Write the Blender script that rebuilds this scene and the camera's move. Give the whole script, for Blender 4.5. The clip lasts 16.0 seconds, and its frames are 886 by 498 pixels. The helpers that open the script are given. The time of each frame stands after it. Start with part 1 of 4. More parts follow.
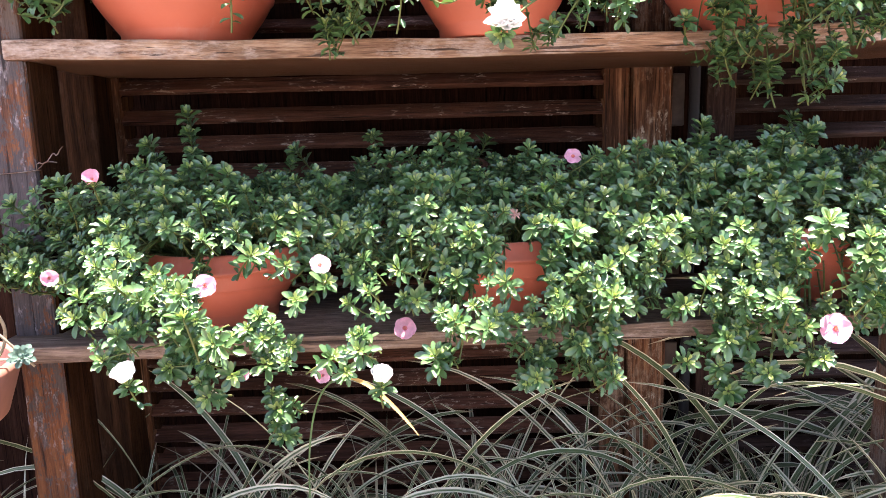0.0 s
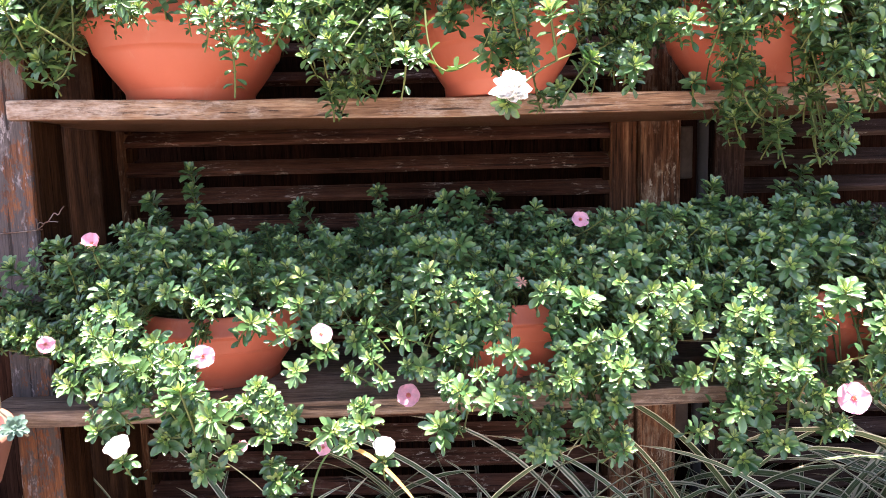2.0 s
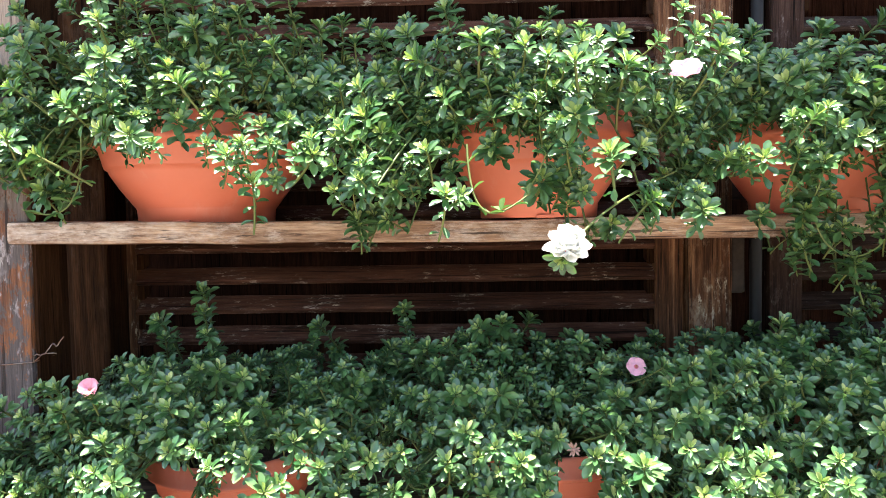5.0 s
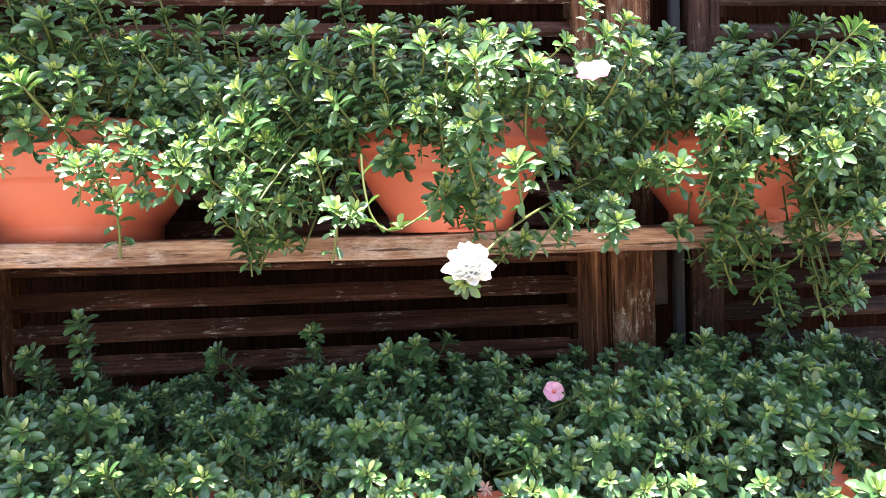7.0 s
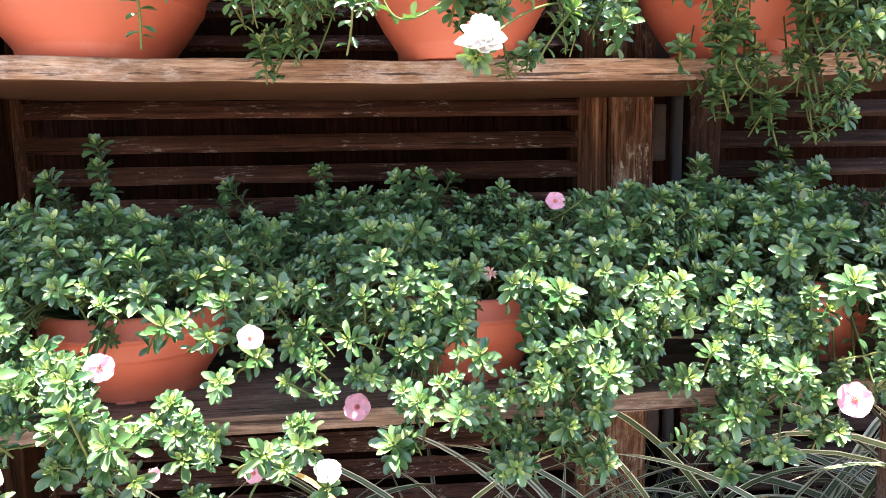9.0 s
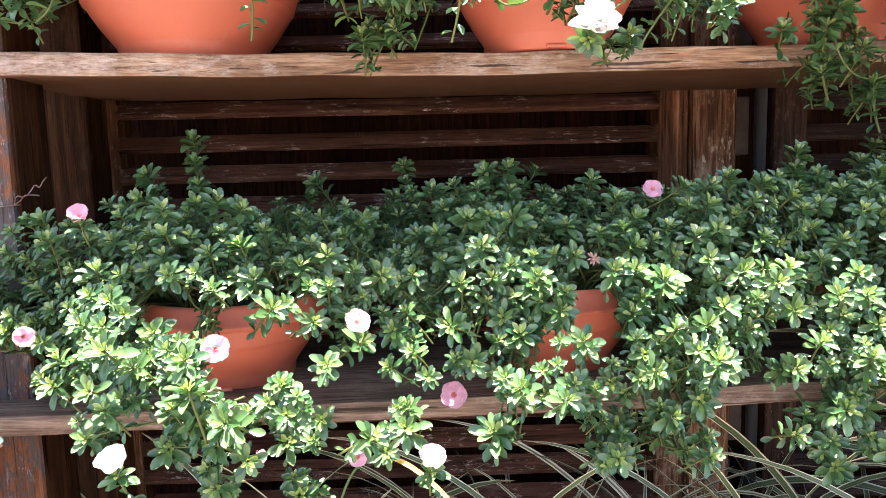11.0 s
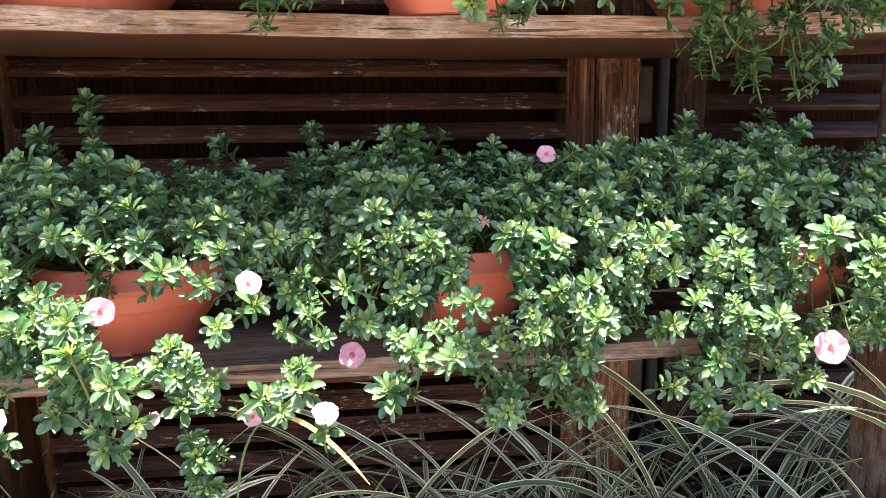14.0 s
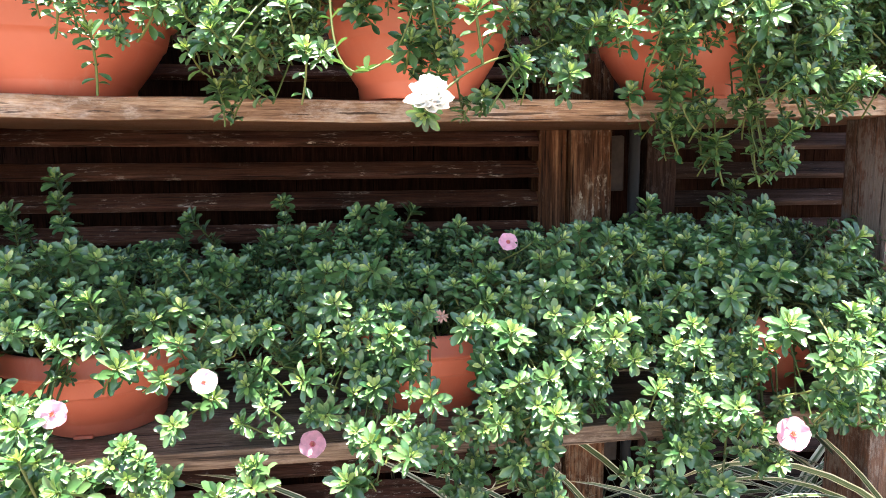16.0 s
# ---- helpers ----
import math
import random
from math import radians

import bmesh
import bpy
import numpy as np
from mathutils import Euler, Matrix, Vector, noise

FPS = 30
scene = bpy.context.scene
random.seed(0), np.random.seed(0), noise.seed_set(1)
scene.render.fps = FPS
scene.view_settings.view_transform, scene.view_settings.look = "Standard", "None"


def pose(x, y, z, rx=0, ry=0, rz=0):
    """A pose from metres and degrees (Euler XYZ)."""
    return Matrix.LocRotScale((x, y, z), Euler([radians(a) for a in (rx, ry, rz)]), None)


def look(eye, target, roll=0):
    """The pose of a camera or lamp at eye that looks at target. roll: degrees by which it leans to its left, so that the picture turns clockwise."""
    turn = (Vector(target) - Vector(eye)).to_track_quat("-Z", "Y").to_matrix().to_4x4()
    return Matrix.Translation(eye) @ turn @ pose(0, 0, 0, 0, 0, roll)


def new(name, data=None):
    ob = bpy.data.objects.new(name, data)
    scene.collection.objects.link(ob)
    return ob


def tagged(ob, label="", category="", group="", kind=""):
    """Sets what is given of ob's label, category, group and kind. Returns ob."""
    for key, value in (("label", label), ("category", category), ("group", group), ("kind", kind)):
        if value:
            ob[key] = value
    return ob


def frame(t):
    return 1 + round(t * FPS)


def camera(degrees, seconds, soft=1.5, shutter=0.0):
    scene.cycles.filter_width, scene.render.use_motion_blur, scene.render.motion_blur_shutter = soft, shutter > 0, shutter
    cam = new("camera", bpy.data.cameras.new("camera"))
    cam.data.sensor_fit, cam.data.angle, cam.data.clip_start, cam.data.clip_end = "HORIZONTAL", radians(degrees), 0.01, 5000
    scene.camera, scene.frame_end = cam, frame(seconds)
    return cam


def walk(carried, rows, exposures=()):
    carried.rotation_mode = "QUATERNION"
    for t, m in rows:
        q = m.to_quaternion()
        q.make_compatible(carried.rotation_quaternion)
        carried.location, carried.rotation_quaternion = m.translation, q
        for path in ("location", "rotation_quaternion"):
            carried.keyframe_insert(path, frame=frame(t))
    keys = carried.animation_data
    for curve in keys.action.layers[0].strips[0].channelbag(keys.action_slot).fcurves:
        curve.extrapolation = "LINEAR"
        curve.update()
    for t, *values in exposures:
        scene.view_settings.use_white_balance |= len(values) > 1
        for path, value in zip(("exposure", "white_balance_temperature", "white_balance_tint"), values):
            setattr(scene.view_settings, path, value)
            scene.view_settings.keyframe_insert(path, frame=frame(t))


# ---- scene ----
cam = camera(68.3, 16.0, soft=0.5)
METRES, EYE, TILT, LEAN, TURN = 0.9, 0.95, 0.0, 0.0, 0.0
ROWS = [
    (0.0, 0.0, 0.0, 0.0, -0.24, -9.23, 1.45),
    (0.5, 0.0003, 0.0275, 0.0173, -0.23, -7.57, 1.77),
    (1.0, -0.0, 0.0346, 0.0242, -0.13, -7.83, 1.86),
    (1.5, 0.0065, 0.0286, 0.0272, -0.48, -7.96, 1.34),
    (2.0, 0.0035, 0.0281, 0.052, 0.32, -6.84, 1.38),
    (2.5, -0.0113, 0.0404, 0.076, 1.31, -6.29, 1.23),
    (3.0, -0.0174, 0.0549, 0.0862, 1.23, -6.2, 0.94),
    (3.5, -0.02, 0.0627, 0.1086, 1.33, -5.02, 0.99),
    (3.7, -0.0209, 0.0558, 0.1383, 0.81, -2.38, 0.94),
    (4.0, -0.0143, 0.0618, 0.1685, 1.57, -1.68, 1.24),
    (4.2, -0.0146, 0.0701, 0.1632, 1.71, -2.39, 0.98),
    (6.3, -0.0546, 0.2321, 0.1909, 0.46, -2.48, 1.56),
    (6.5, -0.0343, 0.2295, 0.1913, -0.98, -2.4, 1.03),
    (7.0, 0.0182, 0.2135, 0.1802, -3.79, -1.83, 1.73),
    (7.5, 0.0428, 0.2004, 0.1327, -4.75, -2.66, 2.22),
    (8.0, 0.0452, 0.194, 0.0851, -5.49, -3.7, 1.61),
    (8.2, 0.0387, 0.1866, 0.0791, -5.59, -6.31, 1.29),
    (8.5, 0.0202, 0.1771, 0.0489, -5.81, -6.36, 1.19),
    (9.0, -0.0054, 0.1659, 0.0264, -4.19, -7.51, 0.96),
    (9.2, -0.0175, 0.1676, 0.0167, -3.00, -8.21, 0.90),
    (11.3, -0.0894, 0.1628, -0.0005, -0.01, -6.38, 1.14),
    (11.5, -0.0992, 0.1616, 0.0022, 0.63, -7.07, 0.88),
    (12.0, -0.1152, 0.152, -0.0226, 1.57, -9.01, 0.74),
    (12.5, -0.1177, 0.1494, -0.021, 1.68, -8.88, 1.09),
    (13.0, -0.0951, 0.1521, -0.0186, -1.74, -10.51, -1.03),
    (13.5, -0.0615, 0.1522, -0.0151, -2.47, -9.75, 0.24),
    (14.0, -0.0208, 0.1465, -0.0047, -5.68, -9.48, 0.71),
    (14.5, 0.0134, 0.151, 0.0041, -7.53, -8.77, 0.91),
    (15.0, 0.0248, 0.1523, 0.0236, -7.78, -8.47, 1.2),
    (15.5, 0.0271, 0.1527, 0.0663, -6.65, -7.67, 1.21),
    (16.0, 0.024, 0.1493, 0.0779, -6.05, -7.36, 0.41),
]
EXPOSE = 2.76
walk(cam, [(t, pose(0, 0, EYE, TILT, LEAN, TURN) @ pose(METRES * x, METRES * y, METRES * z, 90 + pitch, roll, yaw)) for t, x, y, z, yaw, pitch, roll in ROWS],
     exposures=[(t, EXPOSE + e, 6500, tint) for t, e, tint in (
         (0.0, 0.02, 29), (1.5, 0.0, 28), (2.5, 0.12, 26), (3.2, 0.08, 22), (3.6, 0.0, 16), (4.1, 0.02, 1), (5.0, 0.05, 10), (6.5, 0.16, 21), (7.0, 0.12, 19), (7.5, 0.22, 22), (8.0, 0.32, 27), (9.2, 0.22, 20),
         (11.5, 0.14, 23), (12.0, 0.02, 20), (14.5, 0.07, 20), (16.0, 0.12, 15))])

# ---- world, sun and exposure ----
SUN_EL, SUN_ROT = 83.7, 180.0          # degrees; the sun stands almost overhead
world = bpy.data.worlds.new("sky")
scene.world = world
world.use_nodes = True
wn = world.node_tree.nodes
sky = wn.new("ShaderNodeTexSky")
sky.sky_type = "NISHITA"
sky.sun_disc = False
sky.sun_elevation, sky.sun_rotation = radians(SUN_EL), radians(SUN_ROT)
sky.air_density, sky.dust_density, sky.ozone_density = 1.0, 1.5, 1.0
world.node_tree.links.new(sky.outputs[0], wn["Background"].inputs[0])
wn["Background"].inputs[1].default_value = 0.088
sun_data = bpy.data.lights.new("sun", "SUN")
sun_data.energy, sun_data.angle, sun_data.color = 5.0, radians(0.53), (1.0, 0.94, 0.86)
sun = new("sun", sun_data)
sun.matrix_world = look((0.0, -0.99, 9.0), (0.0, 0.0, 0.0))

# ---- materials ----
def mat(name, build):
    m = bpy.data.materials.new(name)
    m.use_nodes = True
    n, l = m.node_tree.nodes, m.node_tree.links
    build(n, l, n["Principled BSDF"])
    return m


def ramp(n, stops, mode="LINEAR"):
    r = n.new("ShaderNodeValToRGB")
    r.color_ramp.interpolation = mode
    e = r.color_ramp.elements
    while len(e) < len(stops):
        e.new(0.5)
    for k, (p, c) in enumerate(stops):
        e[k].position = p
        e[k].color = (*c, 1)
    return r


def noise_tex(n, l, scale, detail=6, stretch=(1, 1, 1), rough=0.6, source="Object", shift=None):
    tc = n.new("ShaderNodeTexCoord")
    mp = n.new("ShaderNodeMapping")
    mp.inputs["Scale"].default_value = stretch
    l.new(tc.outputs[source], mp.inputs[0])
    if shift is not None:
        l.new(shift, mp.inputs["Location"])
    t = n.new("ShaderNodeTexNoise")
    t.inputs["Scale"].default_value, t.inputs["Detail"].default_value, t.inputs["Roughness"].default_value = scale, detail, rough
    l.new(mp.outputs[0], t.inputs[0])
    return t.outputs[0]


def blend(n, l, fac, a, b, how="MIX"):
    m = n.new("ShaderNodeMix")
    m.data_type, m.blend_type = "RGBA", how
    for sock, v in ((m.inputs[0], fac), (m.inputs[6], a), (m.inputs[7], b)):
        if isinstance(v, (int, float)):
            sock.default_value = v
        elif isinstance(v, tuple):
            sock.default_value = (*v, 1)
        else:
            l.new(v, sock)
    return m.outputs[2]


def bump(n, l, p, height, strength, distance):
    b = n.new("ShaderNodeBump")
    b.inputs["Strength"].default_value, b.inputs["Distance"].default_value = strength, distance
    l.new(height, b.inputs["Height"])
    l.new(b.outputs[0], p.inputs["Normal"])


def random_shift(n, l, size=30.0):
    oi = n.new("ShaderNodeObjectInfo")
    mul = n.new("ShaderNodeMath")
    mul.operation = "MULTIPLY"
    mul.inputs[1].default_value = size
    l.new(oi.outputs["Random"], mul.inputs[0])
    return mul.outputs[0]


def wood(name, dark, mid, light, along, patch=None, patch_at=(0.5, 0.6), rough=0.75, speck=None, patch_scale=9, speck_at=(0.60, 0.66), gloss=0.35, rise=None, under=None):
    """Weathered timber, grain along one axis; patch: what is left of an old paint; speck: small pale worn spots; under:
    darker brown for the underside, its shade put into the colour.
    """
    def stretch(across, length):
        st = [across] * 3
        st[along] = length
        return tuple(st)

    def build(n, l, p, patch=patch):
        sh = random_shift(n, l)
        g = noise_tex(n, l, 1.0, 8, stretch(110, 6), 0.72, shift=sh)
        fine = noise_tex(n, l, 1.0, 5, stretch(520, 26), 0.7, shift=sh)
        big = noise_tex(n, l, 1.0, 5, stretch(9, 4), shift=sh)
        col = ramp(n, [(0.32, dark), (0.5, mid), (0.68, light)])
        l.new(g, col.inputs[0])
        tone = ramp(n, [(0.32, (0.5, 0.48, 0.47)), (0.68, (1.25, 1.2, 1.15))])
        l.new(big, tone.inputs[0])
        c = blend(n, l, 1.0, col.outputs[0], tone.outputs[0], "MULTIPLY")
        if patch:
            mk = ramp(n, [(patch_at[0], (0, 0, 0)), (patch_at[1], (1, 1, 1))])
            pn = noise_tex(n, l, patch_scale * 2.2, 10, stretch(1.6, 0.7), 0.8, shift=sh)
            pb = noise_tex(n, l, patch_scale * 0.3, 4, stretch(1.3, 0.7), 0.6, shift=sh)
            h = blend(n, l, 0.36, pn, pb)
            if rise:
                tc = n.new("ShaderNodeTexCoord")
                sep = n.new("ShaderNodeSeparateXYZ")
                l.new(tc.outputs["Object"], sep.inputs[0])
                far = n.new("ShaderNodeMath")
                far.operation, far.inputs[1].default_value = "MULTIPLY", 0.5
                l.new(sep.outputs[2], far.inputs[0])
                lo, hi = rise[0] * 0.5, rise[1] * 0.5
                more = ramp(n, [(lo - 0.03, (0, 0, 0)), (lo, (0.08, 0.08, 0.08)), (hi - 0.04, (0.08, 0.08, 0.08)), (hi, (0, 0, 0)), (0.53, (0, 0, 0)), (0.60, (0.1, 0.1, 0.1))])
                l.new(far.outputs[0], more.inputs[0])
                h = blend(n, l, 1.0, h, more.outputs[0], "ADD")
            l.new(h, mk.inputs[0])
            if rise:
                worn = ramp(n, [(0.50, patch), (0.60, (0.27, 0.20, 0.145))])
                l.new(far.outputs[0], worn.inputs[0])
                patch = worn.outputs[0]
            c = blend(n, l, mk.outputs[0], c, patch)
        ft = ramp(n, [(0.3, (0.45, 0.43, 0.42)), (0.5, (0.95, 0.95, 0.95)), (0.72, (1.35, 1.33, 1.3))])
        l.new(fine, ft.inputs[0])
        c = blend(n, l, 0.85, c, ft.outputs[0], "MULTIPLY")
        crack = ramp(n, [(0.355, (0.14, 0.11, 0.09)), (0.395, (1, 1, 1))])
        l.new(noise_tex(n, l, 1.0, 4, stretch(170, 5), 0.55, shift=sh), crack.inputs[0])
        c = blend(n, l, 0.9, c, crack.outputs[0], "MULTIPLY")
        # downward faces blend to a darker brown, underside shade painted into the colour
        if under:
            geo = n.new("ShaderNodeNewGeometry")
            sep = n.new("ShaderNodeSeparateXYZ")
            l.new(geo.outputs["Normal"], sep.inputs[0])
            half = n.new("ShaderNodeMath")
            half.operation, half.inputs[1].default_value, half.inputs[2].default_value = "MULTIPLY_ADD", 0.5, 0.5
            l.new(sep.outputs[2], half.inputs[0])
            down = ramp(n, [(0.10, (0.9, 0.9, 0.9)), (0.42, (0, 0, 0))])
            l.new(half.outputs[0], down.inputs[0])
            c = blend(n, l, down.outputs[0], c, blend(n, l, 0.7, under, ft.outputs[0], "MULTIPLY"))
        if speck:
            mk = ramp(n, [(speck_at[0], (0, 0, 0)), (speck_at[1], (1, 1, 1))])
            l.new(noise_tex(n, l, 140, 6, stretch(1, 0.3), 0.75, shift=sh), mk.inputs[0])
            gate = ramp(n, [(0.5, (0, 0, 0)), (0.62, (1, 1, 1))])
            l.new(noise_tex(n, l, 16, 4, (1, 1, 1), shift=sh), gate.inputs[0])
            both = blend(n, l, 1.0, mk.outputs[0], gate.outputs[0], "MULTIPLY")
            c = blend(n, l, both, c, speck)
        l.new(c, p.inputs["Base Color"])
        p.inputs["Roughness"].default_value = rough
        p.inputs["Specular IOR Level"].default_value = gloss
        h = blend(n, l, 0.5, g, fine)
        bump(n, l, p, h, 0.8, 0.0025)
    return mat(name, build)


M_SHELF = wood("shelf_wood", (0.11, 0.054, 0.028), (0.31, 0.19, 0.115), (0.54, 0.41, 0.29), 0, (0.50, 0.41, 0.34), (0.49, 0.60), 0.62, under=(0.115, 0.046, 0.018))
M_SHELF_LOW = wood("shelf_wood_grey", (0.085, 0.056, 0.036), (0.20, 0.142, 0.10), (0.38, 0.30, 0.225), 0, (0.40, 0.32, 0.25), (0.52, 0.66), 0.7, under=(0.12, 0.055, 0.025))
M_POST = wood("post_wood", (0.045, 0.016, 0.007), (0.17, 0.06, 0.02), (0.29, 0.125, 0.042), 2, (0.078, 0.061, 0.056), (0.50, 0.53), 0.65, (0.28, 0.24, 0.23), 15, (0.54, 0.60), rise=(0.57, 0.84))
M_POST_BROWN = wood("brown_post_wood", (0.05, 0.022, 0.013), (0.13, 0.062, 0.037), (0.22, 0.12, 0.078), 2, (0.19, 0.15, 0.125), (0.47, 0.54), 0.6, (0.36, 0.31, 0.29), 24)
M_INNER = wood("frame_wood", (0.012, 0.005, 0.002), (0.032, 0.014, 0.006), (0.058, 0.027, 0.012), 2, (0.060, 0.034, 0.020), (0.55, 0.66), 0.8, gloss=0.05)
M_STILE = wood("stile_wood", (0.026, 0.010, 0.004), (0.125, 0.050, 0.020), (0.36, 0.19, 0.095), 2, (0.27, 0.175, 0.11), (0.53, 0.63), 0.7, (0.46, 0.36, 0.25), 14, (0.55, 0.61), gloss=0.15)
M_SLAT = wood("slat_wood", (0.032, 0.012, 0.007), (0.088, 0.036, 0.021), (0.165, 0.078, 0.05), 0, (0.20, 0.125, 0.09), (0.56, 0.68), 0.55, (0.5, 0.42, 0.34), 12, (0.55, 0.62), gloss=0.2)
# darker copies of M_STILE and M_SLAT, the right shutter's shade in their colour
M_STILE_SHADED = wood("shaded_stile_wood", (0.016, 0.008, 0.005), (0.052, 0.026, 0.017), (0.11, 0.062, 0.045), 2, (0.12, 0.085, 0.07), (0.56, 0.66), 0.75, (0.24, 0.2, 0.17), 14, gloss=0.12)
M_SLAT_SHADED = wood("shaded_slat_wood", (0.020, 0.011, 0.008), (0.048, 0.028, 0.021), (0.09, 0.06, 0.048), 0, (0.11, 0.082, 0.07), (0.56, 0.68), 0.7, (0.28, 0.25, 0.22), 12, (0.60, 0.66), gloss=0.12)
# near-black, so the darkness behind the shutters sits in the colour
M_DARK = wood("shade_backing_wood", (0.014, 0.006, 0.004), (0.030, 0.013, 0.008), (0.048, 0.022, 0.014), 2, gloss=0.03)


def b_terra(n, l, p):
    sh = random_shift(n, l)
    col = ramp(n, [(0.3, (0.54, 0.135, 0.072)), (0.7, (0.63, 0.18, 0.105))])
    l.new(noise_tex(n, l, 7, 5, shift=sh), col.inputs[0])
    dust = ramp(n, [(0.56, (0, 0, 0)), (0.75, (0.35, 0.35, 0.35))])
    l.new(noise_tex(n, l, 30, 8, (1, 1, 0.4), 0.7, shift=sh), dust.inputs[0])
    l.new(blend(n, l, dust.outputs[0], col.outputs[0], (0.60, 0.30, 0.22)), p.inputs["Base Color"])
    p.inputs["Roughness"].default_value = 0.48
    bump(n, l, p, noise_tex(n, l, 160, 3, (1, 1, 1)), 0.08, 0.0006)


M_POT = mat("terracotta_plastic", b_terra)


def b_clay(n, l, p):
    col = ramp(n, [(0.3, (0.22, 0.088, 0.054)), (0.7, (0.32, 0.142, 0.092))])
    l.new(noise_tex(n, l, 11, 8, (1, 1, 0.5), 0.7), col.inputs[0])
    lime = ramp(n, [(0.58, (0, 0, 0)), (0.74, (0.3, 0.3, 0.3))])
    l.new(noise_tex(n, l, 26, 8, (1, 1, 1), 0.75), lime.inputs[0])
    l.new(blend(n, l, lime.outputs[0], col.outputs[0], (0.55, 0.42, 0.36)), p.inputs["Base Color"])
    p.inputs["Roughness"].default_value = 0.85
    bump(n, l, p, noise_tex(n, l, 120, 4), 0.2, 0.001)


M_CLAY = mat("fired_clay", b_clay)


# darker copy of the clay, the shade of the pot's inside in its colour
def b_clay_shaded(n, l, p):
    col = ramp(n, [(0.3, (0.10, 0.036, 0.028)), (0.7, (0.16, 0.062, 0.046))])
    l.new(noise_tex(n, l, 14, 8, (1, 1, 0.5), 0.7), col.inputs[0])
    l.new(col.outputs[0], p.inputs["Base Color"])
    p.inputs["Roughness"].default_value = 0.8


def b_grit(n, l, p):
    col = ramp(n, [(0.36, (0.02, 0.013, 0.01)), (0.5, (0.07, 0.05, 0.035)), (0.58, (0.42, 0.39, 0.36)), (0.7, (0.6, 0.57, 0.53))])
    t = noise_tex(n, l, 150, 5, rough=0.7)
    l.new(t, col.inputs[0])
    l.new(col.outputs[0], p.inputs["Base Color"])
    p.inputs["Roughness"].default_value = 0.95
    bump(n, l, p, t, 0.9, 0.004)


M_CLAY_SHADED = mat("shaded_clay", b_clay_shaded)
M_GRIT = mat("gritty_soil", b_grit)


def b_soil(n, l, p):
    col = ramp(n, [(0.3, (0.02, 0.014, 0.01)), (0.6, (0.06, 0.042, 0.03)), (0.78, (0.2, 0.17, 0.14))])
    t = noise_tex(n, l, 120, 6, rough=0.7)
    l.new(t, col.inputs[0])
    l.new(col.outputs[0], p.inputs["Base Color"])
    p.inputs["Roughness"].default_value = 0.95
    bump(n, l, p, t, 0.9, 0.006)


M_SOIL = mat("potting_soil", b_soil)


def leaf_mat(name, lo, hi, rough, through_light, sheen_tone=0.5, glow=(1.15, 1.3, 0.65)):
    def build(n, l, p):
        geo = n.new("ShaderNodeNewGeometry")
        col = ramp(n, [(0.0, lo), (1.0, hi)])
        l.new(geo.outputs["Random Per Island"], col.inputs[0])
        sh = random_shift(n, l)
        fine = ramp(n, [(0.3, (0.82, 0.84, 0.8)), (0.7, (1.12, 1.1, 1.1))])
        l.new(noise_tex(n, l, 90, 4, shift=sh), fine.inputs[0])
        c = blend(n, l, 1.0, col.outputs[0], fine.outputs[0], "MULTIPLY")
        l.new(c, p.inputs["Base Color"])
        p.inputs["Roughness"].default_value = rough
        p.inputs["Specular IOR Level"].default_value = sheen_tone
        tr = n.new("ShaderNodeBsdfTranslucent")
        l.new(blend(n, l, 1.0, c, glow, "MULTIPLY"), tr.inputs[0])
        mx = n.new("ShaderNodeMixShader")
        mx.inputs[0].default_value = through_light
        l.new(p.outputs[0], mx.inputs[1])
        l.new(tr.outputs[0], mx.inputs[2])
        l.new(mx.outputs[0], n["Material Output"].inputs[0])
        bump(n, l, p, noise_tex(n, l, 260, 2, shift=sh), 0.12, 0.0006)
    return mat(name, build)


M_LEAF = leaf_mat("fleshy_leaf", (0.022, 0.084, 0.025), (0.122, 0.230, 0.078), 0.34, 0.18, 0.8)
M_YOUNG = leaf_mat("young_leaf", (0.15, 0.27, 0.060), (0.40, 0.47, 0.165), 0.35, 0.22, 0.7)
M_STEM = leaf_mat("green_stem", (0.07, 0.115, 0.03), (0.15, 0.165, 0.05), 0.5, 0.05, 0.4)
M_PETAL = leaf_mat("pink_petal", (0.82, 0.42, 0.54), (0.85, 0.50, 0.60), 0.55, 0.45, 0.3, (1.0, 1.0, 1.0))
M_PALE = leaf_mat("pale_petal", (0.80, 0.48, 0.60), (0.84, 0.57, 0.67), 0.55, 0.45, 0.3, (1.0, 1.0, 1.0))
M_HEART = leaf_mat("flower_heart", (0.70, 0.14, 0.26), (0.78, 0.24, 0.30), 0.6, 0.1, 0.3, (1.0, 1.0, 1.0))
M_STAMEN = leaf_mat("stamen", (0.75, 0.32, 0.22), (0.8, 0.4, 0.3), 0.6, 0.1, 0.3, (1.0, 1.0, 1.0))
M_SUCC = leaf_mat("pale_succulent_leaf", (0.15, 0.21, 0.12), (0.22, 0.28, 0.16), 0.5, 0.06, 0.4)
M_BLUE = leaf_mat("blue_succulent_leaf", (0.055, 0.11, 0.082), (0.10, 0.17, 0.125), 0.55, 0.05, 0.4)
M_WHITE_FL = leaf_mat("white_petal", (0.86, 0.86, 0.82), (0.9, 0.9, 0.87), 0.55, 0.2, 0.3, (1.0, 1.0, 1.0))
M_YELLOW = leaf_mat("dry_yellow_blade", (0.50, 0.31, 0.07), (0.60, 0.42, 0.16), 0.6, 0.2, 0.3)


